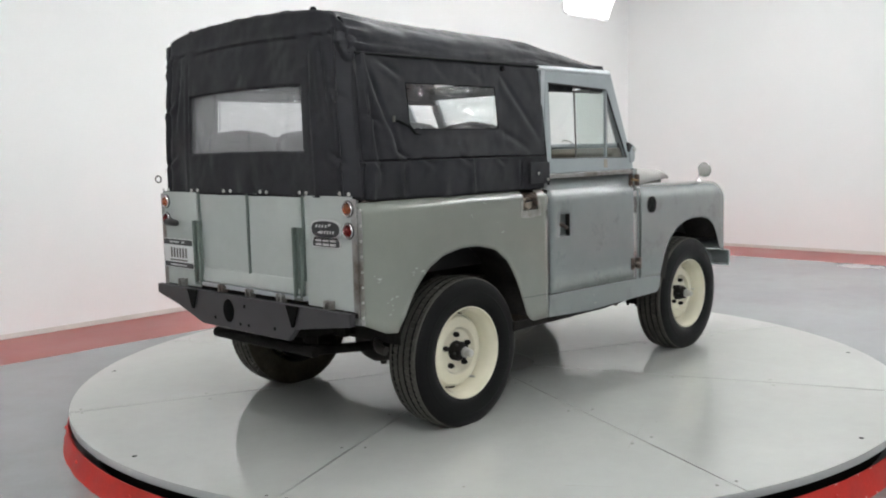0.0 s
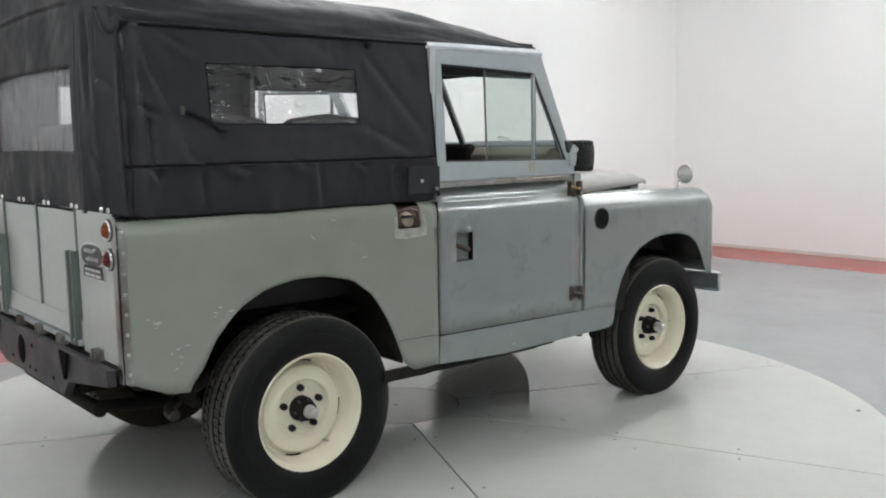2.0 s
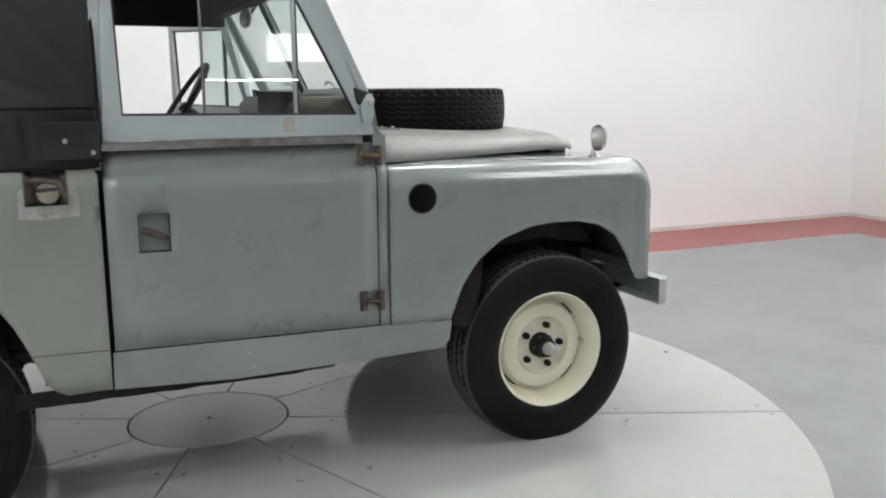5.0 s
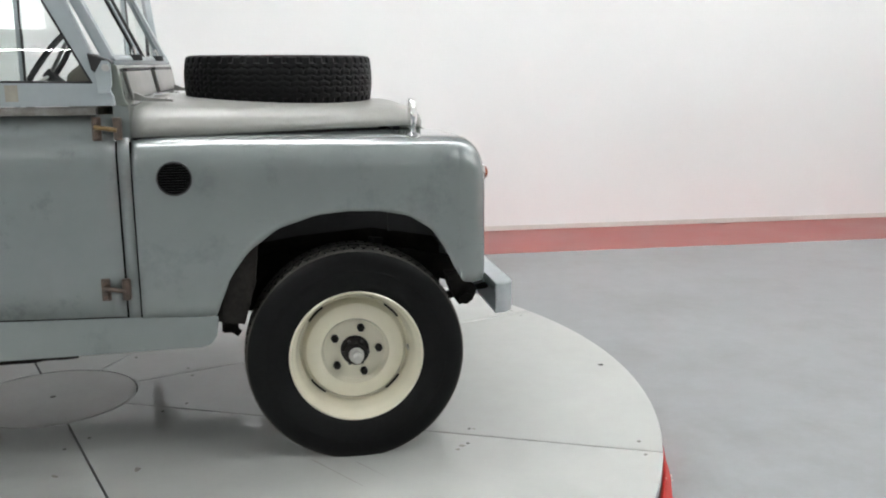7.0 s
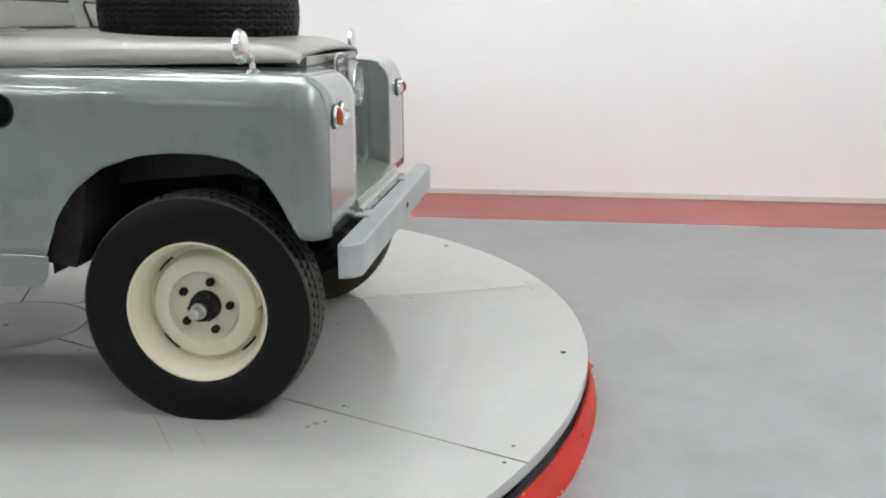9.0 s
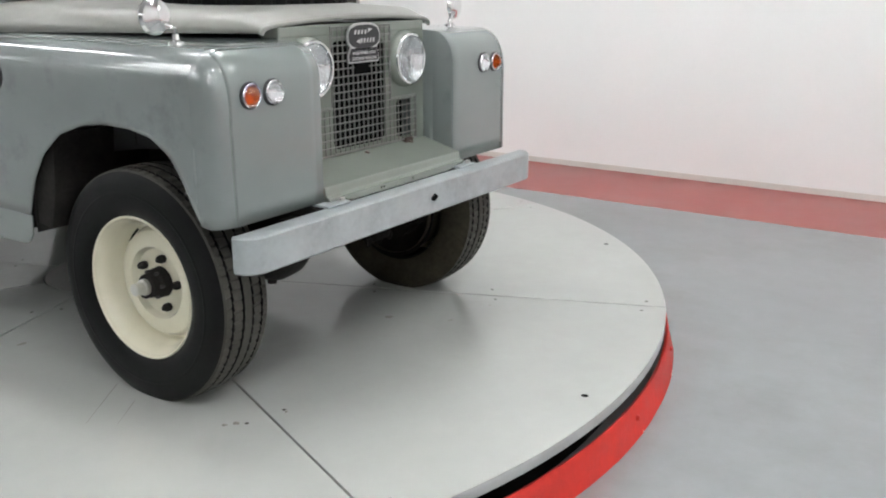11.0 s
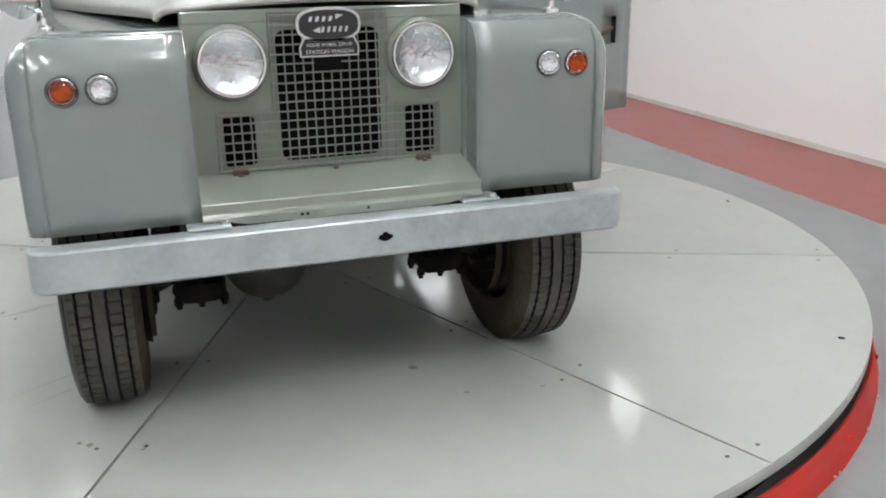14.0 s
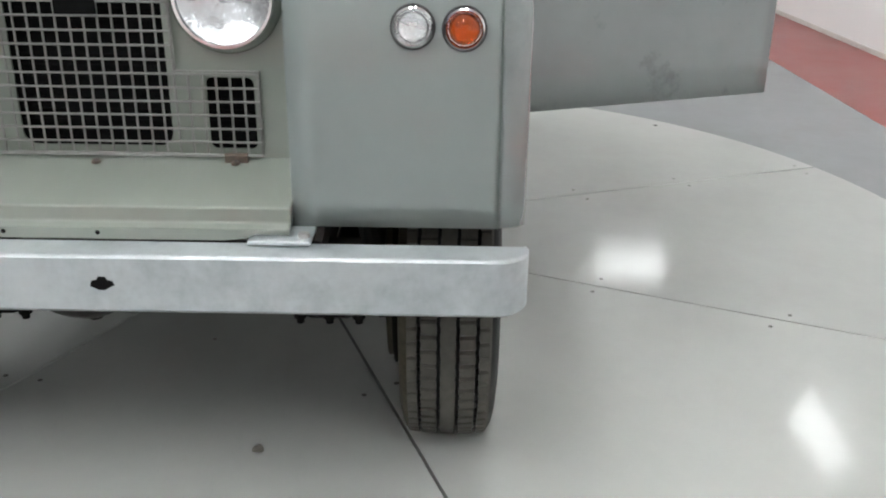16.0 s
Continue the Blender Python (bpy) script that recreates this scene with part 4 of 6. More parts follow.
# pressed inner panels over the front wheels
for s in (-1, 1):
    bm = prism([(1.83, 0.70), (2.05, 0.735), (2.30, 0.755), (2.56, 0.71), (2.56, 0.90), (1.83, 0.90)], 1, -0.560, -0.550)
    for x in (2.02, 2.36):
        box(x, x + 0.012, -0.566, -0.560, 0.74, 0.89, bm)
    part("inner_wing_panel", bm if s < 0 else mirrored(bm), M_BLACK, car, "dark pressed inner wing panel", smooth=False)

# side air vent
for s in (-1, 1):
    vent = part("wing_vent", lathe([(0.054, 0.0), (0.054, -0.004), (0.050, -0.005), (0.048, -0.002)], 36, "y"), M_BLACK, car, "round black louvred vent", at=pose(1.669, s * (W + 0.001), 0.974, 0, 0, 0 if s < 0 else 180))
    part("backing", lathe([(0.0, -0.0015), (0.05, -0.0015)], 36, "y"), M_BLACKGAP, vent)
    for i in range(11):
        z = -0.042 + 0.0084 * i
        h = math.sqrt(0.049 ** 2 - z * z)
        part("slat", box(-h, h, -0.006, -0.002, z, z + 0.003), M_RUBBER, vent, smooth=False)

# ---- bonnet ----


def bonnet_point(u, w):
    """u along, 0 at the screen; w across -1..1."""
    x = 1.545 + 0.968 * u - 0.02 * w * w * u
    half = 0.748 + (0.440 - 0.748) * min(1.0, u * 1.02) ** 1.15
    a = abs(w)
    edge = 1.098 + 0.006 * u
    crown = 1.205 - 0.030 * u - max(0.0, u - 0.90) ** 1.5 * 0.9
    r = 0.74
    if a < r:
        y, z = half * 0.84 * a / r, crown - 0.016 * (a / r) ** 2
    else:
        t = (a - r) / (1 - r) * math.pi / 2
        y = half * (0.84 + 0.16 * math.sin(t))
        z = edge + (crown - 0.016 - edge) * math.cos(t) ** 0.9
    return (x, math.copysign(y, w), z)


us = span(0, 0.9, 18) + [0.92, 0.94, 0.96, 0.975, 0.99, 1.0]
ws = sorted(span(-1, 1, 40))
bonnet = part("bonnet", sheet(us, ws, bonnet_point), M_BONNET, car, "dull pale grey bonnet, slightly dented", solid=0.004)
part("bonnet_rear_lip", sheet([0, 1], ws, lambda u, w: (1.545 - 0.004, bonnet_point(0, w)[1] * 0.99, bonnet_point(0, w)[2] - 0.003 - 0.05 * u * (1 - abs(w) ** 3))), M_BLACK, bonnet)
pts = [Vector(bonnet_point(1.0, w)) for w in ws]
part("bonnet_nose_lip", tube([(p.x, p.y, p.z - 0.004) for p in pts], 0.008, 8), M_BONNET, bonnet)
for y in (-0.60, 0.60):
    bm = prism([(1.515, 1.232), (1.545, 1.232), (1.575, 1.218), (1.660, 1.209), (1.660, 1.203), (1.560, 1.206), (1.515, 1.212)], 1, y - 0.018, y + 0.018)
    hinge_ = part("bonnet_hinge", bm, M_BONNET, bonnet, "pale painted strap hinge", smooth=False)
    for x in (1.60, 1.64):
        part("hinge_bolt", lathe([(0.0, 0.006), (0.006, 0.005), (0.007, 0.0)], 8, "z"), M_STEEL, hinge_, at=pose(x, y, 1.212))
part("engine_bay_shade", box(1.56, 2.40, -0.38, 0.38, 1.02, 1.03), M_BLACKGAP, car, smooth=False)

# ---- cowl, bulkhead and windscreen ----
part("bulkhead", prism([(1.50, 0.55), (1.545, 0.55), (1.545, 1.195), (1.50, 1.20)], 1, -0.775, 0.775), M_PAINT, car, smooth=False)
cowl = part("cowl", prism([(1.475, 1.195), (1.545, 1.195), (1.532, 1.215), (1.515, 1.318), (1.49, 1.330), (1.462, 1.325)], 1, -0.745, 0.745), M_FRONT, car, "grey scuttle panel under the windscreen", smooth=False, bevel=0.004)
for y0, y1 in ((-0.66, -0.045), (0.045, 0.66)):
    bm = prism([(y0 + 0.03, 1.216), (y1, 1.216), (y1 - (0.03 if y1 < 0 else 0), 1.300), (y0 + 0.0, 1.300)], 0, 0.0, 0.008)
    for v in bm.verts:
        v.co.x += 1.534 - (v.co.z - 1.215) * 0.165
    part("vent_flap", bm, M_BONNET, cowl, "pale grey ventilator flap", smooth=False, bevel=0.002)
    part("flap_seal", tube([(1.523, y0 + 0.02, 1.306), (1.523, y1 - 0.02, 1.306)], 0.006, 6), M_BLACK, cowl)
SB, ST = Vector((1.490, 0, 1.335)), Vector((1.296, 0, 1.745))


def screen(y, t, off=0.0):
    p = SB.lerp(ST, t)
    return (p.x + off * 0.9, y, p.z + off * 0.43)


frame_ob = part("windscreen_frame", tube([screen(-0.72, 0), screen(0.72, 0)], 0.018, 8), M_DOORTOP, car, "pale grey split windscreen frame")
for y in (-0.705, 0.0, 0.705):
    half = 0.028 if y else 0.009
    bm = bmesh.new()
    v = [bm.verts.new(screen(y + dy, t, o)) for o in (-0.016, 0.016) for dy, t in ((-half, 0), (half, 0), (half, 1), (-half, 1))]
    for q in ((0, 1, 2, 3), (7, 6, 5, 4), (0, 4, 5, 1), (1, 5, 6, 2), (2, 6, 7, 3), (3, 7, 4, 0)):
        bm.faces.new([v[i] for i in q])
    part("screen_post", bm, M_DOORTOP if y else M_BLACK, frame_ob, smooth=False, bevel=0.003)
part("header_rail", tube([screen(-0.72, 1), screen(0.72, 1)], 0.020, 8), M_DOORTOP, frame_ob)
for y0, y1 in ((-0.68, -0.012), (0.012, 0.68)):
    bm = bmesh.new()
    bm.faces.new([bm.verts.new(screen(y, t)) for y, t in ((y0, 0.03), (y1, 0.03), (y1, 0.97), (y0, 0.97))])
    g = part("windscreen_pane", bm, M_GLASS, frame_ob, smooth=False)
    g.visible_shadow = False
    bm = bmesh.new()
    for a, b in (((y0, 0.03), (y1, 0.03)), ((y0, 0.97), (y1, 0.97)), ((y0, 0.03), (y0, 0.97)), ((y1, 0.03), (y1, 0.97))):
        tube([screen(*a), screen(*b)], 0.006, 6, bm)
    part("pane_seal", bm, M_DOORTOP, frame_ob)
for s in (-1, 1):
    bm = prism([(1.462, 1.236), (1.494, 1.236), (1.503, 1.262), (1.503, 1.322), (1.496, 1.333), (1.478, 1.333), (1.454, 1.292)], 1, -0.786, -0.772)
    part("screen_bracket", bm if s < 0 else mirrored(bm), M_DOORTOP, car, "grey windscreen side bracket", smooth=False, bevel=0.002)
    part("bracket_bolt", lathe([(0.0, -0.012), (0.012, -0.012), (0.012, 0.0)], 6, "y"), M_STEEL, car, at=pose(1.490, s * 0.786, 1.312, 0, 0, 0 if s < 0 else 180), smooth=False)
    bm = prism([(1.436, 1.356), (1.452, 1.352), (1.505, 1.334), (1.503, 1.322), (1.478, 1.326), (1.458, 1.294), (1.446, 1.306)], 1, -0.782, -0.700)
    part("screen_clamp", bm if s < 0 else mirrored(bm), M_BLACK, car, smooth=False, bevel=0.006)
for y in (-0.33, 0.28):
    w = part("wiper_motor", lathe([(0.0, 0.02), (0.02, 0.02), (0.022, 0.0)], 14, "z"), M_BLACK, car, at=pose(1.515, y, 1.335))
    part("wiper_arm", tube([(0.0, 0, 0.02), (-0.005, 0.02, 0.035), (-0.015, 0.05, 0.045), (-0.022, 0.07, 0.035)], 0.004, 6), M_STEEL, w)

# ---- grille panel ----
GX = 2.505


def grille_zone(y, z):
    if abs(y) < 0.142 and 0.712 < z < 1.066:
        return True
    return 0.212 < abs(y) < 0.300 and 0.708 < z < 0.842


gys = sorted({-0.383, 0.383, *[s * v for s in (-1, 1) for v in (0.142, 0.212, 0.300, 0.36)], *span(-0.12, 0.12, 4)})
gzs = sorted({0.680, 0.708, 0.712, 0.842, 1.066, 1.115, *span(0.74, 1.02, 6)})
panel_ob = part("grille_panel", sheet(gys, gzs, lambda y, z: (GX, y, z), grille_zone), M_FRONT, car, "sage-grey radiator panel with three openings", solid=0.004, smooth=False)
for hole in ((-0.142, 0.142, 0.712, 1.066), (0.212, 0.300, 0.708, 0.842), (-0.300, -0.212, 0.708, 0.842)):
    q = 0.026 if hole[1] > 0 > hole[0] else 0.012
    for yc, sy in ((hole[0], 1), (hole[1], -1)):
        for zc, sz in ((hole[2], 1), (hole[3], -1)):
            curve = [(yc + sy * q * (1 - math.sin(a)), zc + sz * q * (1 - math.cos(a))) for a in span(0, math.pi / 2, 6)]
            part("corner_fillet", prism([(yc - sy * 0.004, zc - sz * 0.004)] + curve, 0, GX - 0.0015, GX + 0.0026), M_FRONT, panel_ob, smooth=False)
part("slam_panel", box(2.43, GX + 0.004, -0.383, 0.383, 1.085, 1.122), M_FRONT, panel_ob, smooth=False, bevel=0.006)
part("radiator", box(GX - 0.075, GX - 0.06, -0.33, 0.33, 0.69, 1.06), M_BLACKGAP, panel_ob, "dark radiator core", smooth=False)
for i in range(17):
    z = 0.70 + 0.021 * i
    part("radiator_fin", box(GX - 0.0595, GX - 0.057, -0.32, 0.32, z, z + 0.004), M_BLACKGAP, panel_ob, smooth=False)
part("latch_plate", box(GX + 0.018, GX + 0.022, -0.042, 0.032, 0.955, 1.000), M_BLACKGAP, panel_ob, smooth=False)
# wire mesh, one bar a piece
mesh_ob = part("grille_mesh", tube([(GX + 0.016, -0.158, 0.70), (GX + 0.016, 0.158, 0.70)], 0.0028, 6), M_WIRE, car, "galvanised wire grille mesh")
PITCH = 0.0254
r = 0.0023
y = -0.2998
while y < 0.313:
    z1 = 1.112 if abs(y) < 0.160 else 0.855
    part("grille_wire", tube([(GX + 0.014, y, 0.698), (GX + 0.014, y, z1)], r, 5), M_WIRE, mesh_ob)
    y += PITCH
z = 0.698
while z < 1.112:
    h = 0.158 if z > 0.857 else 0.3125
    part("grille_wire", tube([(GX + 0.0165, -h, z), (GX + 0.0165, h, z)], r, 5), M_WIRE, mesh_ob)
    z += PITCH
edge = [(-0.3135, 0.698), (-0.3135, 0.856), (-0.160, 0.856), (-0.160, 1.113), (0.160, 1.113), (0.160, 0.856), (0.3135, 0.856), (0.3135, 0.698), (-0.3135, 0.698)]
part("mesh_frame", tube([(GX + 0.016, a, b) for a, b in edge], 0.003, 6), M_WIRE, mesh_ob)
for y in (-0.262, 0.262):
    part("mesh_clip", prism([(GX + 0.004, 0.684), (GX + 0.024, 0.684), (GX + 0.024, 0.700), (GX + 0.018, 0.704), (GX + 0.004, 0.700)], 1, y - 0.022, y + 0.022), M_RUST, mesh_ob, smooth=False, bevel=0.002)
badge(pose(GX + 0.022, 0.0, 1.078), True)

# headlights
for s in (-1, 1):
    h = part("headlight", lathe([(0.100, -0.004), (0.101, 0.008), (0.096, 0.022), (0.090, 0.030), (0.086, 0.028), (0.084, 0.020)], 48, "x"), M_FRONT, car, "large round sealed headlight in a grey ring", at=pose(GX + 0.004, s * 0.262, 0.988))
    part("bezel", lathe([(0.0905, 0.030), (0.088, 0.036), (0.083, 0.036), (0.081, 0.028)], 48, "x"), M_CHROME, h, "chrome retaining ring")
    part("reflector", lathe([(0.0, 0.003), (0.03, 0.005), (0.06, 0.013), (0.083, 0.027)], 40, "x"), M_REFL, h)
    part("headlight_glass", lathe([(0.0, 0.052), (0.03, 0.050), (0.06, 0.042), (0.078, 0.033), (0.0825, 0.029)], 40, "x"), M_HEADGLASS, h).visible_shadow = False
    part("bulb", lathe([(0.0, 0.022), (0.010, 0.020), (0.013, 0.014), (0.012, 0.004)], 16, "x"), M_CLEARLENS, h)
    round_lamp("indicator", "round amber indicator in a chrome ring", M_AMBER, pose(NOSE_X + 0.003 - (LEFT_BACK if s > 0 else 0), (s * 0.674 if s < 0 else 0.684), 0.955, 0, 0, 90), 0.92)
    round_lamp("side_light", "round clear side light in a chrome ring", M_CLEARLENS, pose(NOSE_X + 0.003 - (LEFT_BACK if s > 0 else 0), (s * 0.586 if s < 0 else 0.599), 0.957, 0, 0, 90), 0.92)
    for yy, zz in ((0.69, 0.897), (0.47, 0.92), (0.46, 0.78), (0.67, 0.75)):
        part("bolt_hole", lathe([(0.0, 0.0006), (0.004, 0.0006), (0.0045, 0.0)], 8, "x"), M_BLACKGAP, car, at=pose(NOSE_X + 0.0015 - (LEFT_BACK if s > 0 else 0), s * yy, zz))

# sloping shelf under the grille
shelf = part("front_shelf", prism([(GX, 0.692), (2.650, 0.652), (2.670, 0.647), (2.673, 0.620), (2.688, 0.614), (2.688, 0.603), (2.642, 0.603), (2.637, 0.640), (GX, 0.680)], 1, -0.3845, 0.3845), M_FRONT, car, "sage-grey sloping apron below the grille", smooth=False, bevel=0.003)
for y, xx in ((-0.262, GX + 0.03), (0.0, GX + 0.03), (0.262, GX + 0.03)):
    part("apron_bolt", lathe([(0.0, 0.005), (0.007, 0.004), (0.009, 0.0)], 10, "z"), M_RUST, shelf, at=pose(xx, y, 0.6865, 0, 14, 0))
part("apron_lip", prism([(-0.335, 0.6145), (0.345, 0.6145), (0.315, 0.600), (0.27, 0.594), (-0.27, 0.594), (-0.305, 0.600)], 0, 2.6885, 2.692), M_FRONT, shelf, smooth=False)
for y in (-0.13, -0.115, 0.05):
    part("apron_hole", lathe([(0.0, 0.0006), (0.004, 0.0006), (0.0045, 0.0)], 8, "x"), M_BLACKGAP, shelf, at=pose(2.6925, y, 0.606))

# ---- front bumper ----
BZ0, BZ1 = 0.487, 0.592
outline = []
for t in span(0, 1, 6):
    a = t * math.pi / 2
    outline.append((2.704 + 0.058 * math.sin(a), -0.800 + 0.058 * (1 - math.cos(a))))
path = [(2.696, -0.800)] + outline + [(x, -y) for x, y in outline[::-1]] + [(2.696, 0.800)]
bm = bmesh.new()
secs = [(0.006, BZ1), (0.0, BZ1 - 0.006), (0.0, BZ0 + 0.006), (0.006, BZ0)]
normals = [(0.0, -1.0)] + [(math.sin(a), -math.cos(a)) for a in span(0, math.pi / 2, 6)]
normals += [(nx, -ny) for nx, ny in normals[::-1]]
rows = []
for (x, y), (nx, ny) in zip(path, normals):
    rows.append([bm.verts.new((x - back * nx, y - back * ny, z)) for back, z in secs])
for a, b in zip(rows, rows[1:]):
    for j in range(len(secs) - 1):
        bm.faces.new((a[j], b[j], b[j + 1], a[j + 1]))
bumper = part("front_bumper", bm, M_GALV, car, "galvanised steel channel bumper with rounded ends", solid=0.005, angle=25)
plan = [(x - 0.0062 * nx, y - 0.0062 * ny) for (x, y), (nx, ny) in zip(path, normals)]
part("top_flange", prism(plan, 2, BZ1 - 0.005, BZ1 - 0.0002), M_GALV, bumper, smooth=False)
part("bottom_flange", prism(plan, 2, BZ0 + 0.0002, BZ0 + 0.005), M_GALV, bumper, smooth=False)
bm = prism([(0.055, 0.536), (0.058, 0.546), (0.067, 0.548), (0.070, 0.554), (0.082, 0.554), (0.085, 0.548), (0.094, 0.546), (0.097, 0.538), (0.088, 0.534), (0.080, 0.529), (0.070, 0.529), (0.062, 0.533)], 0, 2.7605, 2.7655)
part("crank_hole", bm, M_BLACKGAP, bumper, smooth=False)
for y in (-0.37, 0.37):
    bm = box(2.60, 2.715, y - 0.055, y + 0.055, 0.594, 0.602)
    part("bumper_bracket", bm, M_GALV, bumper, smooth=False, bevel=0.003)
    part("bracket_bolt", lathe([(0.0, 0.008), (0.010, 0.008), (0.011, 0.0)], 8, "z"), M_STEEL, bumper, at=pose(2.69, y + 0.04, 0.602))

# ---- wheels ----
rim_profile = [(0.228, -0.080), (0.229, -0.088), (0.225, -0.091), (0.220, -0.087), (0.217, -0.074), (0.209, -0.064), (0.203, -0.036), (0.196, -0.008), (0.190, 0.010), (0.182, 0.012), (0.176, -0.002), (0.168, -0.016), (0.150, -0.024), (0.118, -0.026), (0.113, -0.016), (0.108, -0.006), (0.098, -0.002), (0.050, -0.002)]


def make_wheel():
    w_ = part("wheel", lathe(rim_profile, 64, "y"), M_RIM, car, "cream-painted steel wheel with a worn black tyre")
    part("rim_back", lathe([(0.196, 0.004), (0.196, 0.09), (0.215, 0.11), (0.218, 0.12), (0.10, 0.05), (0.05, 0.012)], 48, "y"), M_UNDER, w_)
    n = 432
    prof = [(0.228, -0.084), (0.238, -0.093), (0.262, -0.102), (0.295, -0.1035), (0.328, -0.1005), (0.352, -0.094), (0.3645, -0.086)]
    ribs = [(-0.082, 0), (-0.074, 0), (-0.062, 0), (-0.0615, 1), (-0.0545, 1), (-0.054, 0), (-0.023, 0), (-0.0225, 1), (-0.0155, 1), (-0.015, 0), (0.015, 0), (0.0155, 1), (0.0225, 1), (0.023, 0), (0.054, 0), (0.0545, 1), (0.0615, 1), (0.062, 0), (0.074, 0), (0.082, 0)]
    flat = WHEEL_R
    crown = lambda a: flat + 0.004 - 0.9 * a * a
    tread = [(crown(a) - (0.010 if g else 0.0), a) for a, g in ribs]
    full = prof + tread + [(r_, -a_) for r_, a_ in prof[::-1]]
    i0, i1 = len(prof), len(prof) + len(tread)

    def wob(i, k, r_, a_):
        if i0 <= i < i1:
            a_ += 0.0006 * (1 if (k // 3) % 2 else -1) if abs(a_) < 0.062 else 0
            if 0.060 < abs(a_) < 0.075 and k % 6 == 0:
                r_ -= 0.006
            if ribs[i - i0][1] == 0 and 0.016 < abs(a_) < 0.06 and k % 6 == 3:
                r_ -= 0.006
        return r_, a_
    ty = part("tyre", lathe(full, n, "y", wob=wob), M_RUBBER, w_, "black ribbed road tyre", angle=25)
    ty.data.materials.append(M_TREAD)
    ty.data.materials.append(M_DUSTY)
    for p in ty.data.polygons:
        c = p.center
        if abs(c.y) < 0.085 and math.hypot(c.x, c.z) > crown(c.y) - 0.0045:
            p.material_index = 1
        if c.y > 0.084 and math.hypot(c.x, c.z) > 0.24:
            p.material_index = 2
    for rr in (0.300,):
        part("sidewall_bead", lathe([(rr - 0.004, -0.1030), (rr, -0.1042), (rr + 0.004, -0.1036), (rr + 0.008, -0.1020)], 72, "y"), M_RUBBER, w_)
    part("hub", lathe([(0.0, -0.066), (0.033, -0.066), (0.038, -0.062), (0.040, -0.038), (0.047, -0.032), (0.049, 0.0)], 32, "y"), M_UNDER, w_, "black hub flange")
    part("hub_cap", lathe([(0.0, -0.116), (0.012, -0.115), (0.019, -0.109), (0.021, -0.082), (0.026, -0.078), (0.026, -0.062)], 24, "y"), M_STEEL, w_, "bright steel hub cap")
    for i in range(6):
        a = math.pi / 3 * i
        part("hub_bolt", lathe([(0.0, -0.044), (0.006, -0.044), (0.006, -0.030)], 6, "y"), M_BLACK, w_, at=pose(0.043 * math.cos(a), 0, 0.043 * math.sin(a)))
    for i in range(5):
        a = math.radians(75 + 72 * i)
        part("wheel_nut", lathe([(0.0, -0.033), (0.008, -0.032), (0.0135, -0.023), (0.0135, -0.004)], 6, "y"), M_UNDER, w_, "black wheel nut", at=pose(0.0825 * math.cos(a), 0, 0.0825 * math.sin(a)), smooth=False)
    for i in range(4):
        a0 = math.radians(35 + 90 * i)
        bm = bmesh.new()
        vs_ = [[bm.verts.new((q * math.cos(a), d, q * math.sin(a))) for q, d in ((0.1835, 0.0105), (0.1895, 0.0092))] for a in span(a0, a0 + 0.36, 8)]
        for a, b in zip(vs_, vs_[1:]):
            bm.faces.new((a[0], a[1], b[1], b[0]))
        part("rim_slot", bm, M_BLACKGAP, w_, solid=0.003)
    part("valve", tube([(0.186, 0.006, 0.0), (0.184, -0.020, 0.0), (0.182, -0.034, 0.0)], [0.006, 0.005, 0.004], 8), M_STEEL, w_)
    return w_


wheel = make_wheel()
# the wheel's parts lie with their outer face to -y
HUB_Z = 0.361 - RIDE
wheel.matrix_basis = pose(AXLE_F, -0.664, HUB_Z)
for x, y, roll_ in ((0.014, -0.673, 55), (AXLE_F, 0.664, 40), (0.014, 0.673, 100)):
    copy_thing(wheel, pose(x, y, HUB_Z, 0, 0, 0 if y < 0 else 180) @ pose(0, 0, 0, 0, roll_, 0))

# spare tyre lying on the bonnet
def spare():
    n = 360
    rows = span(-0.080, 0.080, 40)
    tread = [(0.364 - 1.3 * a * a, a) for a in rows]
    prof = [(0.21, -0.065), (0.225, -0.078), (0.28, -0.090), (0.33, -0.091), (0.349, -0.087)]
    full = prof + tread + [(r_, -a_) for r_, a_ in prof[::-1]]

    def wob(i, k, r_, a_):
        j = i - 5
        if 0 <= j <= 40:
            tri = abs(k % 8 - 4) / 2 - 1
            for mid in (9, 15, 20, 25, 31):
                if abs(j - (mid + 1.1 * tri)) < 0.8:
                    r_ -= 0.0034
            if (j < 5 or j > 35) and k % 8 < 3:
                r_ -= 0.006
            if 5 <= j <= 35 and (k + 4 * (j // 5 % 2)) % 8 == 0:
                r_ -= 0.0026
        return r_, a_
    return lathe(full, n, "z", wob=wob)


sp = part("spare_tyre", spare(), M_RUBBER, car, "worn black all-terrain spare tyre on the bonnet", at=pose(2.006, 0.0, 1.262, 0, 0.2, 0), angle=28)
part("spare_rim", lathe([(0.215, 0.075), (0.20, 0.06), (0.19, -0.02), (0.12, -0.03), (0.0, -0.03)], 48, "z"), M_RIM, sp)
part("spare_dish", lathe([(0.0, -0.092), (0.16, -0.092), (0.2, -0.075), (0.2, -0.05)], 40, "z"), M_BONNET, sp)

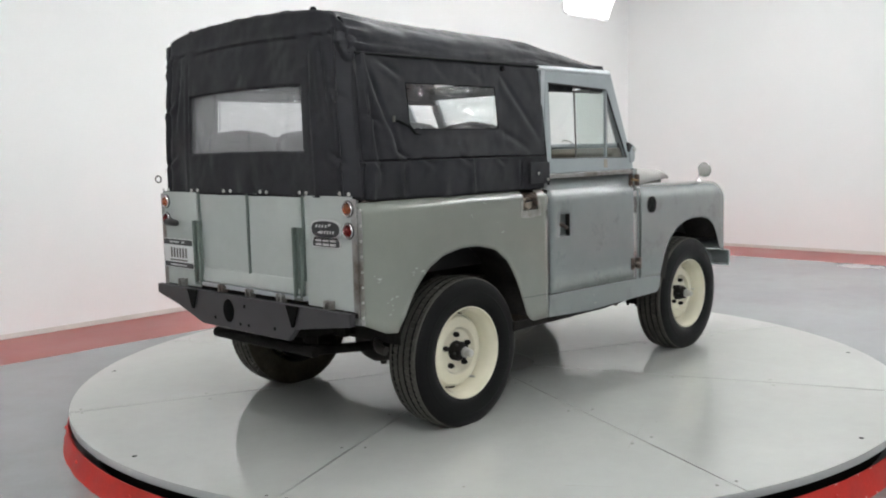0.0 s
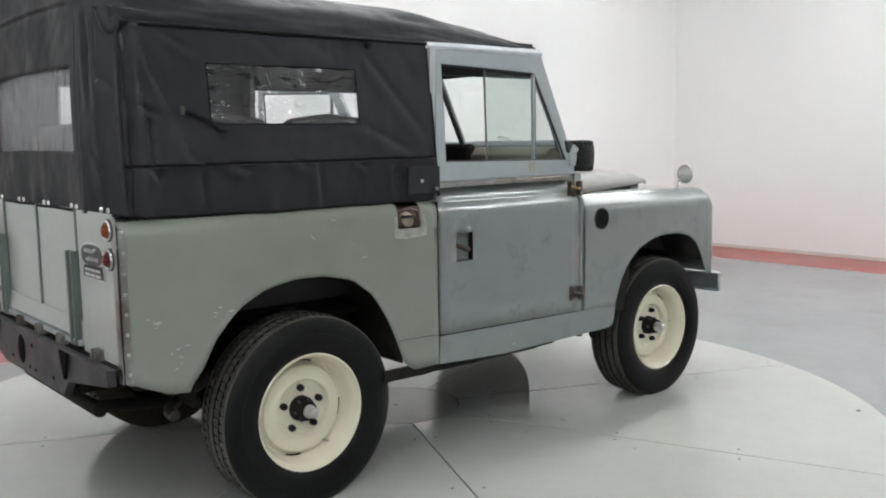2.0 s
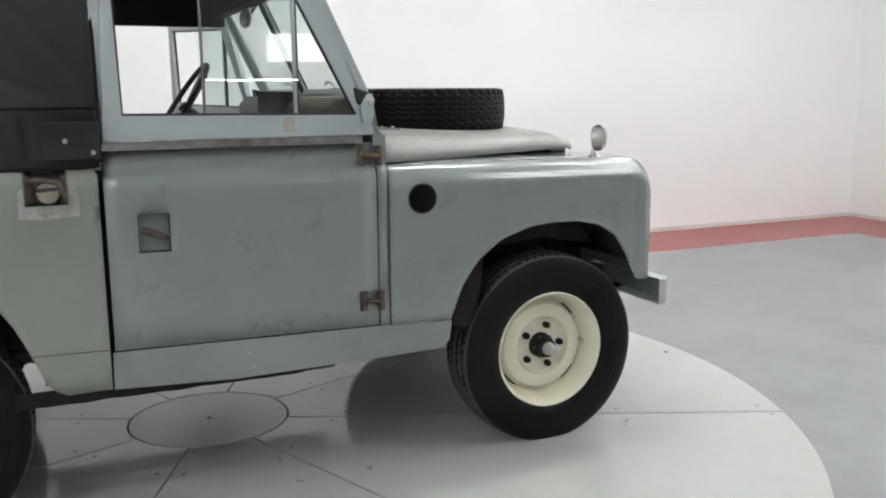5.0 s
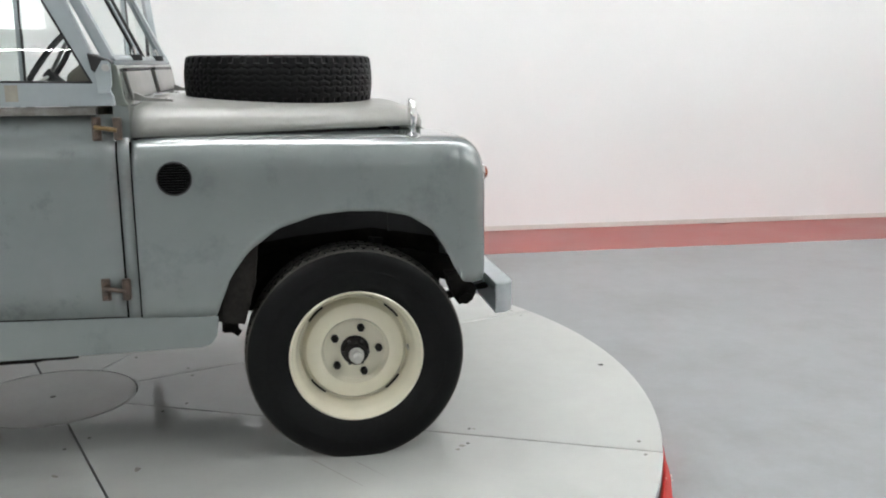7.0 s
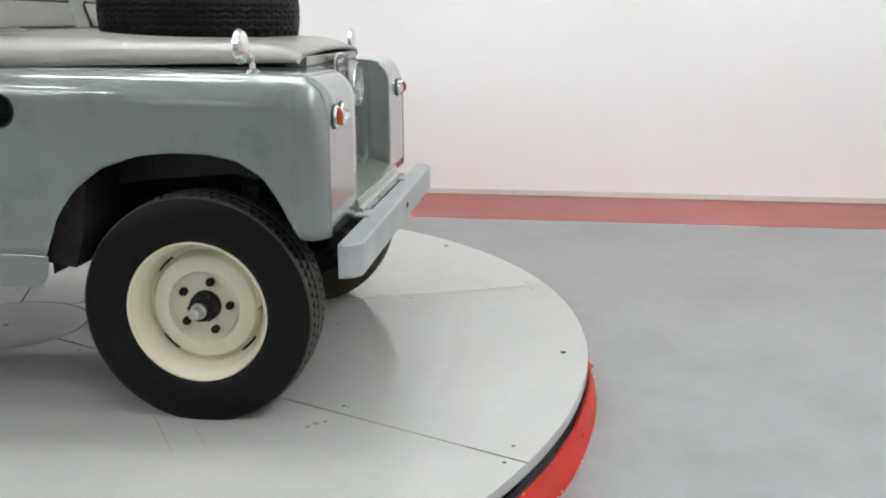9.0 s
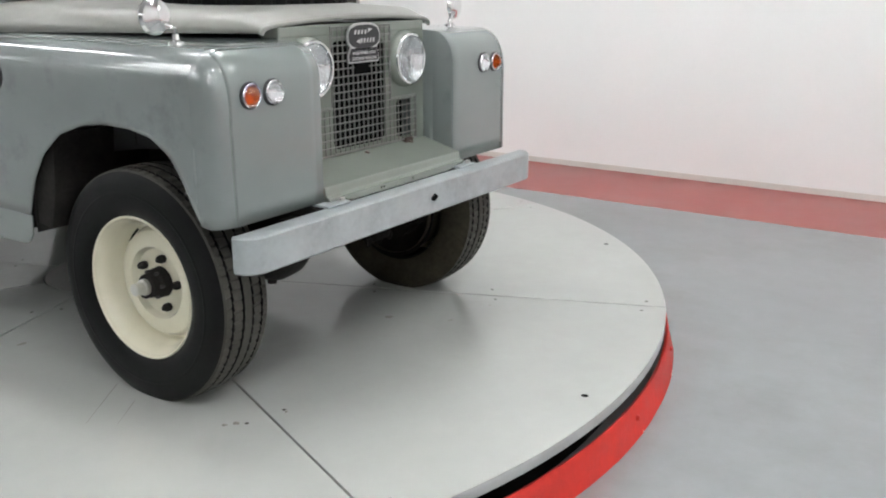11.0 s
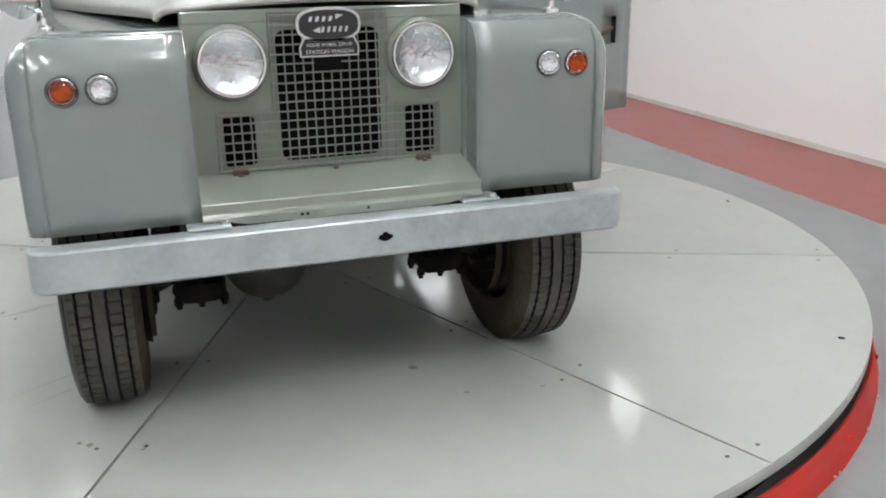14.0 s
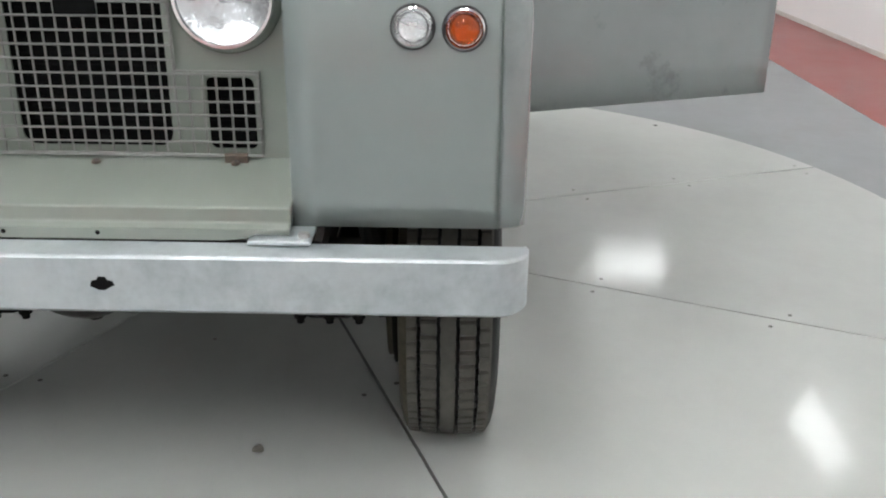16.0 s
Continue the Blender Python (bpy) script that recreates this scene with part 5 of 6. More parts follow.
# ---- wing mirrors ----
for s in (-1, 1):
    base = part("wing_mirror", lathe([(0.024, 0.0), (0.022, 0.008), (0.010, 0.014), (0.008, 0.03), (0.0, 0.03)], 18, "z"), M_CHROME, car, "small round chrome mirror on a stalk", at=pose(2.432 - (0.014 if s > 0 else 0), s * 0.708, 1.083))
    part("stalk", tube([(0, 0, 0.02), (0.004, s * 0.004, 0.045), (0.0, s * 0.03, 0.052), (-0.012, s * 0.045, 0.060)], 0.006, 10), M_CHROME, base)
    h = part("mirror_head", lathe([(0.0, 0.020), (0.02, 0.018), (0.045, 0.008), (0.051, -0.002), (0.050, -0.006), (0.047, -0.005)], 32, "x"), M_CHROME, base, "round chrome mirror head", at=pose(-0.014, s * 0.055, 0.078, 0, 0, 2 * s))
    part("mirror_glass", lathe([(0.0, -0.0052), (0.047, -0.0052)], 32, "x"), M_CHROME, base, at=pose(-0.014, s * 0.055, 0.078, 0, 0, 2 * s))

# ---- canvas top ----
REAR_X, FRONT_X = -0.668, 0.628
HOOP_R = [(0.735, 1.755), (0.730, 1.815), (0.705, 1.880), (0.640, 1.930), (0.50, 1.958), (0.25, 1.975), (0.0, 1.980)]
HOOP_M = [(0.728, 1.755), (0.722, 1.790), (0.700, 1.845), (0.640, 1.890), (0.50, 1.922), (0.25, 1.942), (0.0, 1.948)]
HOOP_F = [(0.705, 1.757), (0.703, 1.766), (0.690, 1.778), (0.640, 1.790), (0.50, 1.800), (0.25, 1.806), (0.0, 1.808)]
hoops = [knots([(*p, 0) for p in h], 7) for h in (HOOP_R, HOOP_M, HOOP_F)]
HN = len(hoops[0])


def crinkle(a, b, size, seed=0.0):
    return noise.noise((a * size, b * size, seed))


def ridge(a, b, size, seed):
    """Sharp creases between soft swells."""
    return 0.5 - abs(noise.noise((a * size, b * size, seed))) * 1.6


def roof_point(x, i):
    side, j = (-1, i) if i < HN else (1, 2 * HN - 2 - i)
    if x <= 0.62:
        t = (x - REAR_X) / (0.62 - REAR_X)
        p = hoops[0][j].lerp(hoops[1][j], t)
        sag = 0.008 * math.sin(math.pi * t)
    else:
        t = (x - 0.62) / (1.325 - 0.62)
        p = hoops[1][j].lerp(hoops[2][j], t ** 1.1)
        sag = 0.0
    w_ = 0.006 * crinkle(x, side * j * 0.05, 4) + 0.0022 * ridge(x * 0.8 + j * 0.05, side * j * 0.05, 5, 3)
    w_ += 0.006 * math.exp(-((x - REAR_X - 0.05) / 0.10) ** 2) * math.sin(j * 1.1 + 6 * x)
    return (x, side * (p.x + w_), p.y + w_ - sag)


top = part("canvas_roof", sheet(dense(REAR_X, 1.325, 130), list(range(2 * HN - 1)), roof_point), M_CANVAS, car, "black canvas hood roof stretched over hoops", solid=0.003)


def side_y(z):
    return 0.800 - (z - 1.13) * 0.105


WIN = (-0.350, 0.264, 1.434, 1.640)


def crease(d, w, deep):
    """A sharp valley with a soft swell beside it."""
    return -deep * math.exp(-(d / w) ** 2) + 0.7 * deep * math.exp(-((d - 2.2 * w) / (1.8 * w)) ** 2)


def pucker(x, z, x0, z0, x1, z1, w, deep):
    """A short crease from one place to another, fading at both ends."""
    dx, dz = x1 - x0, z1 - z0
    t = ((x - x0) * dx + (z - z0) * dz) / (dx * dx + dz * dz)
    if t < -0.1 or t > 1.1:
        return 0.0
    d = ((x - x0) * dz - (z - z0) * dx) / math.hypot(dx, dz)
    return crease(d, w, deep) * max(0.0, math.sin(math.pi * (t + 0.1) / 1.2)) ** 0.7


PUCKERS = [(-0.59, 1.73, -0.47, 1.44, 0.013, 0.013), (-0.60, 1.66, -0.54, 1.20, 0.011, 0.012), (-0.52, 1.74, -0.36, 1.66, 0.011, 0.008), (-0.62, 1.50, -0.52, 1.46, 0.009, 0.010), (-0.62, 1.31, -0.53, 1.25, 0.010, 0.012), (-0.44, 1.34, -0.36, 1.29, 0.010, 0.010), (-0.40, 1.28, -0.38, 1.14, 0.013, 0.013), (-0.30, 1.30, -0.22, 1.27, 0.010, 0.009), (-0.05, 1.31, 0.03, 1.27, 0.010, 0.009), (0.06, 1.29, 0.08, 1.14, 0.013, 0.010), (0.22, 1.30, 0.29, 1.26, 0.009, 0.008), (0.30, 1.72, 0.58, 1.40, 0.016, 0.007), (0.26, 1.44, 0.48, 1.34, 0.015, 0.006), (0.42, 1.27, 0.44, 1.14, 0.012, 0.009), (-0.46, 1.44, -0.42, 1.30, 0.012, 0.009), (0.05, 1.74, 0.20, 1.66, 0.012, 0.006), (-0.16, 1.74, -0.06, 1.66, 0.012, 0.006)]


def folds(x, z):
    f1 = 0.008 * crinkle(x, z * 0.5, 2.6) + 0.0024 * ridge(x * 1.3, z * 1.1, 5, 2) + 0.0009 * ridge(x, z * 1.4, 12, 5)
    f1 += sum(pucker(x, z, *p) for p in PUCKERS)
    # the corner's standing fold
    f1 += crease(x + 0.625 - 0.012 * crinkle(0, z, 4, 3), 0.012, 0.020)
    if z < 1.295:
        f1 += 0.008 + 0.010 * max(0.0, math.sin(x * 19 + 4 * crinkle(x, 0, 2.5))) ** 2 * (1.3 - z) / 0.17
    return f1


def canvas_side(x, z):
    low = 1.122 + 0.006 * crinkle(x, 0, 5) + 0.022 * max(0.0, (-x - 0.2)) * 1.0
    zz = z if z > 1.2 else low + (z - 1.128) * (1.2 - low) / (1.2 - 1.128)
    inset = 0.0
    if x < -0.60:
        inset = 0.05 * ((-0.60 - x) / 0.068) ** 2
    inset += 0.036 * max(0.0, (1.29 - zz) / 0.16)
    return (x, -(side_y(zz) + folds(x, zz) * (0.4 if WIN[0] - 0.04 < x < WIN[1] + 0.04 and zz > 1.40 else 1.0) - inset), zz)


cxs = dense(REAR_X, FRONT_X, 130, WIN[:2])
czs = dense(1.128, 1.757, 60, WIN[2:] + (1.290, 1.296))
for s in (-1, 1):
    skip = lambda x, z: WIN[0] < x < WIN[1] and WIN[2] < z < WIN[3]
    bm = sheet(cxs, czs, canvas_side, skip)
    if s > 0:
        # the far side bellies out towards the back
        for v in bm.verts:
            v.co.y -= 0.030 * min(1.0, max(0.0, (-0.1 - v.co.x) / 0.4))
    side = part("canvas_side", bm if s < 0 else mirrored(bm), M_CANVAS, car, "wrinkled black canvas side curtain", solid=0.003)
    bm = sheet(span(WIN[0] - 0.006, WIN[1] + 0.006, 70), span(WIN[2] - 0.006, WIN[3] + 0.006, 26), lambda x, z: (x, -(side_y(z) - 0.004 + 0.004 * crinkle(x, z, 9, 5) + 0.004 * ridge(x * 0.8, z * 1.8, 7, 31) * min(1.0, max(0.0, (z - WIN[2]) * 20)) + 0.0016 * ridge(x, z * 1.5, 19, 8)), z))
    g = part("side_window", bm if s < 0 else mirrored(bm), M_VINYLWIN, side, "creased clear plastic window")
    g.visible_shadow = False
    bm = bmesh.new()
    for a, b in (((WIN[0], WIN[2]), (WIN[1], WIN[2])), ((WIN[0], WIN[3]), (WIN[1], WIN[3])), ((WIN[0], WIN[2]), (WIN[0], WIN[3])), ((WIN[1], WIN[2]), (WIN[1], WIN[3]))):
        tube([(x, -side_y(z) - 0.002, z) for x, z in ((a[0] + (b[0] - a[0]) * t, a[1] + (b[1] - a[1]) * t) for t in span(0, 1, 8))], 0.0025, 6, bm)
    part("window_hem", bm if s < 0 else mirrored(bm), M_CANVAS2, side)
    pts = [(x, -s * 0 + s * (0.740 + 0.003 * crinkle(x, 1, 8)), 1.757 + 0.002 * crinkle(x, 2, 6)) for x in span(REAR_X + 0.03, FRONT_X, 30)]
    part("roof_piping", tube(pts, 0.007, 7), M_CANVAS2, side)
    part("hem_piping", tube([(x, s * (side_y(1.292) + 0.012), 1.292 + 0.006 * crinkle(x, 3, 6)) for x in span(-0.60, 0.60, 24)], 0.0016, 6), M_CANVAS, side)
    bm = box(FRONT_X - 0.16, FRONT_X + 0.004, -(side_y(1.2) + 0.016), -(side_y(1.2) + 0.010), 1.150, 1.262)
    part("front_flap", bm if s < 0 else mirrored(bm), M_CANVAS, side, smooth=False, bevel=0.003)
    for x, z in ((0.535, 1.205), (0.61, 1.17)):
        part("stud", lathe([(0.0, -0.006), (0.006, -0.005), (0.008, 0.0)], 12, "y"), M_STEEL, side, at=pose(x, s * (side_y(z) + 0.017), z, 0, 0, 0 if s < 0 else 180))
    part("strap", tube([(x, s * (side_y(z) + 0.014), z) for x, z in ((-0.455, 1.475), (-0.42, 1.468), (-0.36, 1.445), (-0.33, 1.415), (-0.30, 1.41))], [0.006, 0.007, 0.007, 0.006, 0.004], 6), M_CANVAS2, side, "short hanging black strap")
    part("strap_buckle", box(-0.462, -0.450, s * (side_y(1.475) + 0.010), s * (side_y(1.475) + 0.020), 1.465, 1.492), M_SCREW, side, smooth=False)
    part("roof_toggle", lathe([(0.0, -0.014), (0.012, -0.012), (0.015, 0.0)], 12, "y"), M_CANVAS2, side, at=pose(0.33, s * 0.742, 1.735, 0, 0, 0 if s < 0 else 180))
    part("front_edge", tube([(FRONT_X + 0.004, s * side_y(z), z) for z in span(1.14, 1.75, 12)], 0.006, 6), M_CANVAS2, side)

REAR_TOP = [(p.x, p.y) for p in hoops[0]][::-1]
RWIN = (-0.435, 0.470, 1.345, 1.640)


def canvas_rear(y, v):
    a = abs(y)
    ztop = lerp_rows(REAR_TOP, min(a, 0.735))
    z = 1.142 + (ztop - 1.142) * v
    wide = 1 + max(0.0, 1.75 - z) * 0.085 / 0.74
    yy = y * wide
    x = REAR_X - 0.030 + 0.055 * max(0.0, z - 1.45) ** 1.2
    if a > 0.66:
        x += 0.045 * ((a - 0.66) / 0.08) ** 2
    if y > 0:
        yy += 0.030 * (y / 0.735) ** 2
    f1 = 0.011 * crinkle(y, z * 0.35, 3.4, 7) + 0.003 * ridge(y * 1.6, z * 0.8, 4, 9) + 0.001 * ridge(y, z, 14, 3)
    f1 += crease(z - 1.835 - 0.02 * (1 - a), 0.006, 0.006) + crease(a - 0.66 + 0.012 * crinkle(y, z, 5, 2), 0.010, 0.014)
    f1 += crease(a - 0.49, 0.006, 0.005) * (1.15 < z < 1.80)
    f1 += pucker(a, z, 0.62, 1.62, 0.71, 1.56, 0.010, 0.012) + pucker(a, z, 0.60, 1.34, 0.70, 1.28, 0.010, 0.012) + pucker(a, z, 0.56, 1.80, 0.60, 1.50, 0.012, 0.010)
    f1 += 0.006 * math.sin(y * 24 + 4 * crinkle(y, 0, 3)) * max(0.0, (1.32 - z) / 0.18)
    return (x - f1, yy, z)


rvs = span(0, 1, 60)
rys = dense(-0.735, 0.735, 130, RWIN[:2])


def rear_skip(y, v):
    ztop = lerp_rows(REAR_TOP, abs(y))
    z = 1.142 + (ztop - 1.142) * v
    return RWIN[0] < y < RWIN[1] and RWIN[2] < z < RWIN[3]


rear = part("canvas_rear", sheet(rys, rvs, canvas_rear, rear_skip), M_CANVAS, car, "black canvas rear curtain with creases", solid=0.003)
g = part("rear_window", sheet(span(RWIN[0] - 0.014, RWIN[1] + 0.050, 16), span(RWIN[2] - 0.014, RWIN[3] + 0.014, 8), lambda y, z: (REAR_X - 0.018 + 0.055 * max(0.0, z - 1.45) ** 1.2 - 0.006 * crinkle(y, z, 6, 4), y, z)), M_REARWIN, rear, "creased clear plastic rear window")
g.visible_shadow = False
part("rear_hem", tube([(REAR_X - 0.036, y, 1.146 + 0.003 * crinkle(y, 0, 7)) for y in span(-0.79, 0.79, 30)], 0.006, 6), M_CANVAS2, rear)
for y in (-0.76, -0.70, -0.47, -0.42, -0.17, -0.12, 0.13, 0.19, 0.43, 0.49, 0.72, 0.77):
    part("stud", lathe([(0.0, -0.008), (0.007, -0.006), (0.009, 0.0)], 12, "x"), M_STEEL, rear, at=pose(REAR_X - 0.045, y, 1.162 + 0.006 * crinkle(y, 1, 9)))


def bunched(s):
    """A dog-ear of gathered canvas: pleats that run together at its lower tip."""
    bm = bmesh.new()
    rings = []
    for i in range(25):
        p = math.pi * (0.04 + 0.90 * i / 24)
        ring = []
        for k in range(48):
            t = 2 * math.pi * k / 48
            pl = 1 + 0.16 * (1 - abs(math.sin(2.5 * t + 1.9 * p + s)) ** 0.7) * math.sin(p) - 0.16 * noise.noise((1.3 * math.cos(t), 1.3 * math.sin(t), 1.5 * p + s))
            squeeze = math.sin(p) * (1.0 if p < 1.7 else 0.86) * pl
            ring.append(bm.verts.new((0.056 * squeeze * math.cos(t) + 0.02 * math.cos(p), s * 0.040 * squeeze * math.sin(t) - s * 0.034 * math.cos(p), 0.095 * math.cos(p))))
        rings.append(ring)
    for a, b in zip(rings, rings[1:]):
        for k in range(48):
            bm.faces.new((a[k], a[(k + 1) % 48], b[(k + 1) % 48], b[k]))
    bm.faces.new(rings[0])
    bm.faces.new(rings[-1])
    bmesh.ops.recalc_face_normals(bm, faces=bm.faces)
    return moved(bm, pose(REAR_X + 0.028, s * 0.690, 1.812))


part("rope_loop", tube([(REAR_X - 0.03, 0.80 + 0.02 + 0.03 * (1 - math.cos(a)), 1.215 + 0.018 * math.sin(a)) for a in span(0, 2 * math.pi, 14)], 0.004, 6), M_SCREW, rear)
for s in (-1, 1):
    part("corner_roll", bunched(s), M_CANVAS, rear, "bunched pleats of canvas at the hoop corner")
    part("hoop_knob", lathe([(0.0, 0.014), (0.012, 0.010), (0.015, 0.0)], 12, "z"), M_CANVAS2, rear, at=pose(REAR_X + 0.01, s * 0.50, 1.962))

# drip rail over the doors
for s in (-1, 1):
    bm = prism([(-0.742, 1.738), (-0.700, 1.738), (-0.700, 1.768), (-0.728, 1.770), (-0.742, 1.752)], 0, 0.622, 1.315)
    part("drip_rail", bm if s < 0 else mirrored(bm), M_GALV, car, "pale galvanised rail over the door", smooth=False, bevel=0.003)
    bm = prism([(0.618, 1.115), (0.640, 1.115), (0.662, 1.74), (0.630, 1.74)], 1, -0.760, -0.735)
    part("hood_post", bm if s < 0 else mirrored(bm), M_GALV, car, smooth=False)

# hood hoops inside
for x, h in ((-0.62, HOOP_R), (0.60, HOOP_M)):
    pts = [(x, -0.735, 1.12), (x, -0.715, 1.70)] + [(x, -p[0] + 0.03, p[1] - 0.03) for p in h[1:]]
    pts = pts + [(a, -b, c) for a, b, c in pts[::-1]][1:]
    part("hood_hoop", tube(pts, 0.016, 10), M_BLACK, car, "black steel hood hoop")
for s in (-1, 1):
    part("hood_stay", tube([(-0.62, s * 0.70, 1.70), (0.60, s * 0.70, 1.70)], 0.012, 8), M_BLACK, car)
    bm = box(0.63, 1.30, -0.700, -0.655, 1.640, 1.797)
    part("roof_edge_lining", bm if s < 0 else mirrored(bm), M_CANVAS, car, smooth=False, bevel=0.006)

# ---- interior ----


def seat(y, w):
    ob = part("seat", box(0.62, 1.08, y - w / 2, y + w / 2, 0.84, 0.97), M_VINYL, car, "black vinyl front seat", smooth=False, bevel=0.035)
    bm = prism([(0.62, 0.97), (0.72, 0.97), (0.69, 1.30), (0.67, 1.37), (0.62, 1.39), (0.585, 1.35)], 1, y - w / 2, y + w / 2)
    part("seat_back", bm, M_VINYL, ob, smooth=False, bevel=0.03)


for y, w in ((-0.45, 0.44), (0.0, 0.36), (0.45, 0.44)):
    seat(y, w)
part("seat_box", box(0.58, 1.14, -0.74, 0.74, 0.60, 0.84), M_UNDER, car, smooth=False)
part("footwell_floor", box(1.14, 1.50, -0.76, 0.76, 0.585, 0.60), M_UNDER, car, smooth=False)
part("dash", prism([(1.36, 1.13), (1.475, 1.13), (1.475, 1.325), (1.40, 1.322), (1.36, 1.29)], 1, -0.72, 0.72), M_TRIMBLUE, car, "olive padded dashboard", smooth=False, bevel=0.012)
part("header_board", box(1.235, 1.285, -0.69, 0.69, 1.672, 1.755), M_CANVAS2, car, "black lined board over the windscreen", smooth=False, bevel=0.008)
part("dash_binnacle", box(1.33, 1.40, -0.20, 0.20, 1.20, 1.345), M_UNDER, car, smooth=False, bevel=0.02)
wheel_c = pose(1.045, 0.40, 1.290, 0, 34, 0)
sw = part("steering_wheel", tube([(0, 0.205 * math.cos(a), 0.205 * math.sin(a)) for a in span(0, 2 * math.pi, 40)], 0.012, 8, cap=False), M_BLACK, car, "thin black steering wheel", at=wheel_c)
for a in (90, 210, 330):
    part("spoke", tube([(0.02, 0, 0), (0, 0.2 * math.cos(radians(a)), 0.2 * math.sin(radians(a)))], 0.008, 8), M_STEEL, sw)
part("column", tube([(0.0, 0, 0), (0.42, 0, -0.05)], 0.022, 10), M_BLACK, sw)
# plain white stands for the bright room mirrored in it
rv = part("rear_view_mirror", moved(lathe([(0.0, -0.012), (0.05, -0.010), (0.06, 0.0), (0.058, 0.006), (0.0, 0.006)], 24, "x"), Matrix.Diagonal((1, 1.5, 0.62, 1))), M_WHITE, car, "oval interior mirror, its bright reflection painted white", at=pose(1.255, 0.0, 1.632))
part("mirror_arm", tube([(0.005, 0, 0), (0.045, 0, 0.05), (0.06, 0, 0.09)], 0.006, 8), M_BLACK, rv)
for s in (-1, 1):
    bm = box(-0.55, 0.42, -0.74, -0.40, 0.905, 1.02)
    bench = part("rear_bench", bm if s < 0 else mirrored(bm), M_VINYL, car, "black vinyl side bench in the back", smooth=False, bevel=0.03)
    for i in range(2):
        x0 = -0.50 + 0.47 * i
        bm = prism([(x0, 1.12), (x0 + 0.44, 1.12), (x0 + 0.44, 1.40), (x0 + 0.40, 1.455), (x0 + 0.22, 1.475), (x0 + 0.04, 1.455), (x0, 1.40)], 1, -0.70, -0.63)
        part("bench_back", bm if s < 0 else mirrored(bm), M_VINYL, bench, "rounded grey-black backrest pad", smooth=False, bevel=0.025)

# ---- underside ----
for s in (-1, 1):
    part("chassis_rail", prism([(-0.73, 0.50), (-0.50, 0.50), (-0.25, 0.60), (0.25, 0.60), (0.55, 0.47), (1.70, 0.47), (1.95, 0.56), (2.45, 0.56), (2.68, 0.50), (2.68, 0.59), (2.45, 0.65), (1.95, 0.65), (1.70, 0.57), (0.55, 0.57), (0.25, 0.69), (-0.25, 0.69), (-0.50, 0.62), (-0.73, 0.62)], 1, s * 0.36, s * 0.44), M_UNDER, car, "dirty black chassis rail", smooth=False)
    for xa in (0.0, AXLE_F):
        pts = [(xa + 0.52 * t, 0.43 + 0.0 * t + 0.075 * t * t) for t in span(-1, 1, 12)]
        for k in range(5):
            l = 1.0 - 0.16 * k
            bm = prism([(xa + (x - xa) * l, z - 0.008 * k) for x, z in pts] + [(xa + (x - xa) * l, z - 0.007 - 0.008 * k) for x, z in pts[::-1]], 1, s * 0.455 - 0.03, s * 0.455 + 0.03)
            part("leaf_spring", bm, M_UNDER, car, smooth=False)
        part("spring_shackle", box(xa - 0.545, xa - 0.505, s * 0.455 - 0.04, s * 0.455 + 0.04, 0.48, 0.60), M_UNDER, car, smooth=False, bevel=0.008)
        bm = tube([(xa + 0.06, s * 0.50, 0.38), (xa + 0.10, s * 0.46, 0.70)], 0.028, 10)
        part("shock_absorber", bm, M_BLACK, car)
        part("axle_clamp", box(xa - 0.05, xa + 0.05, s * 0.455 - 0.045, s * 0.455 + 0.045, 0.305, 0.44), M_UNDER, car, smooth=False, bevel=0.006)
    for xa in (0.0, AXLE_F):
        part("spring_plate", box(xa - 0.075, xa + 0.075, s * 0.388 - 0.064, s * 0.388 + 0.064, 0.240, 0.310), M_UNDER, car, "oily spring clamp block", smooth=False, bevel=0.022)
        for dx in (-0.055, 0.055):
            for dy in (-0.068, 0.0, 0.068):
                part("u_bolt", tube([(xa + dx, s * 0.388 + dy, 0.43), (xa + dx, s * 0.388 + dy, 0.228)], 0.009, 8), M_UNDER, car)
                part("u_bolt_nut", tube([(xa + dx, s * 0.388 + dy, 0.262), (xa + dx, s * 0.388 + dy, 0.240)], 0.015, 6), M_UNDER, car)
    part("steering_arm", prism([(AXLE_F - 0.04, 0.262), (AXLE_F + 0.04, 0.262), (AXLE_F + 0.17, 0.300), (AXLE_F + 0.17, 0.325), (AXLE_F + 0.03, 0.290), (AXLE_F - 0.04, 0.285)], 1, s * 0.54 - 0.03, s * 0.54 + 0.03), M_UNDER, car, "oily steering arm", smooth=False, bevel=0.005)
    part("brake_hose", tube(knots([(AXLE_F + 0.09, s * 0.36, 0.60), (AXLE_F + 0.13, s * 0.42, 0.45), (AXLE_F + 0.12, s * 0.50, 0.36), (AXLE_F + 0.06, s * 0.58, 0.40)], 5), 0.008, 7), M_RUBBER, car)
    part("rim_inside", lathe([(0.20, -0.07), (0.205, 0.0), (0.20, 0.07)], 40, "y"), M_DUSTY, car, at=pose(AXLE_F, s * 0.60, HUB_Z))
    # swivel housings and steering arms
    part("swivel_housing", lathe([(0.0, -0.09), (0.05, -0.085), (0.085, -0.05), (0.092, 0.0), (0.075, 0.05), (0.05, 0.075), (0.05, 0.11)], 24, "y"), M_OILY, car, "oily cast swivel housing", at=pose(AXLE_F, s * 0.53, 0.362, 0, 0, 0 if s < 0 else 180))
    part("brake_drum", lathe([(0.0, -0.05), (0.13, -0.05), (0.135, -0.045), (0.135, 0.03), (0.12, 0.035), (0.0, 0.035)], 36, "y"), M_UNDER, car, at=pose(AXLE_F, s * 0.555, 0.345, 0, 0, 0 if s < 0 else 180))
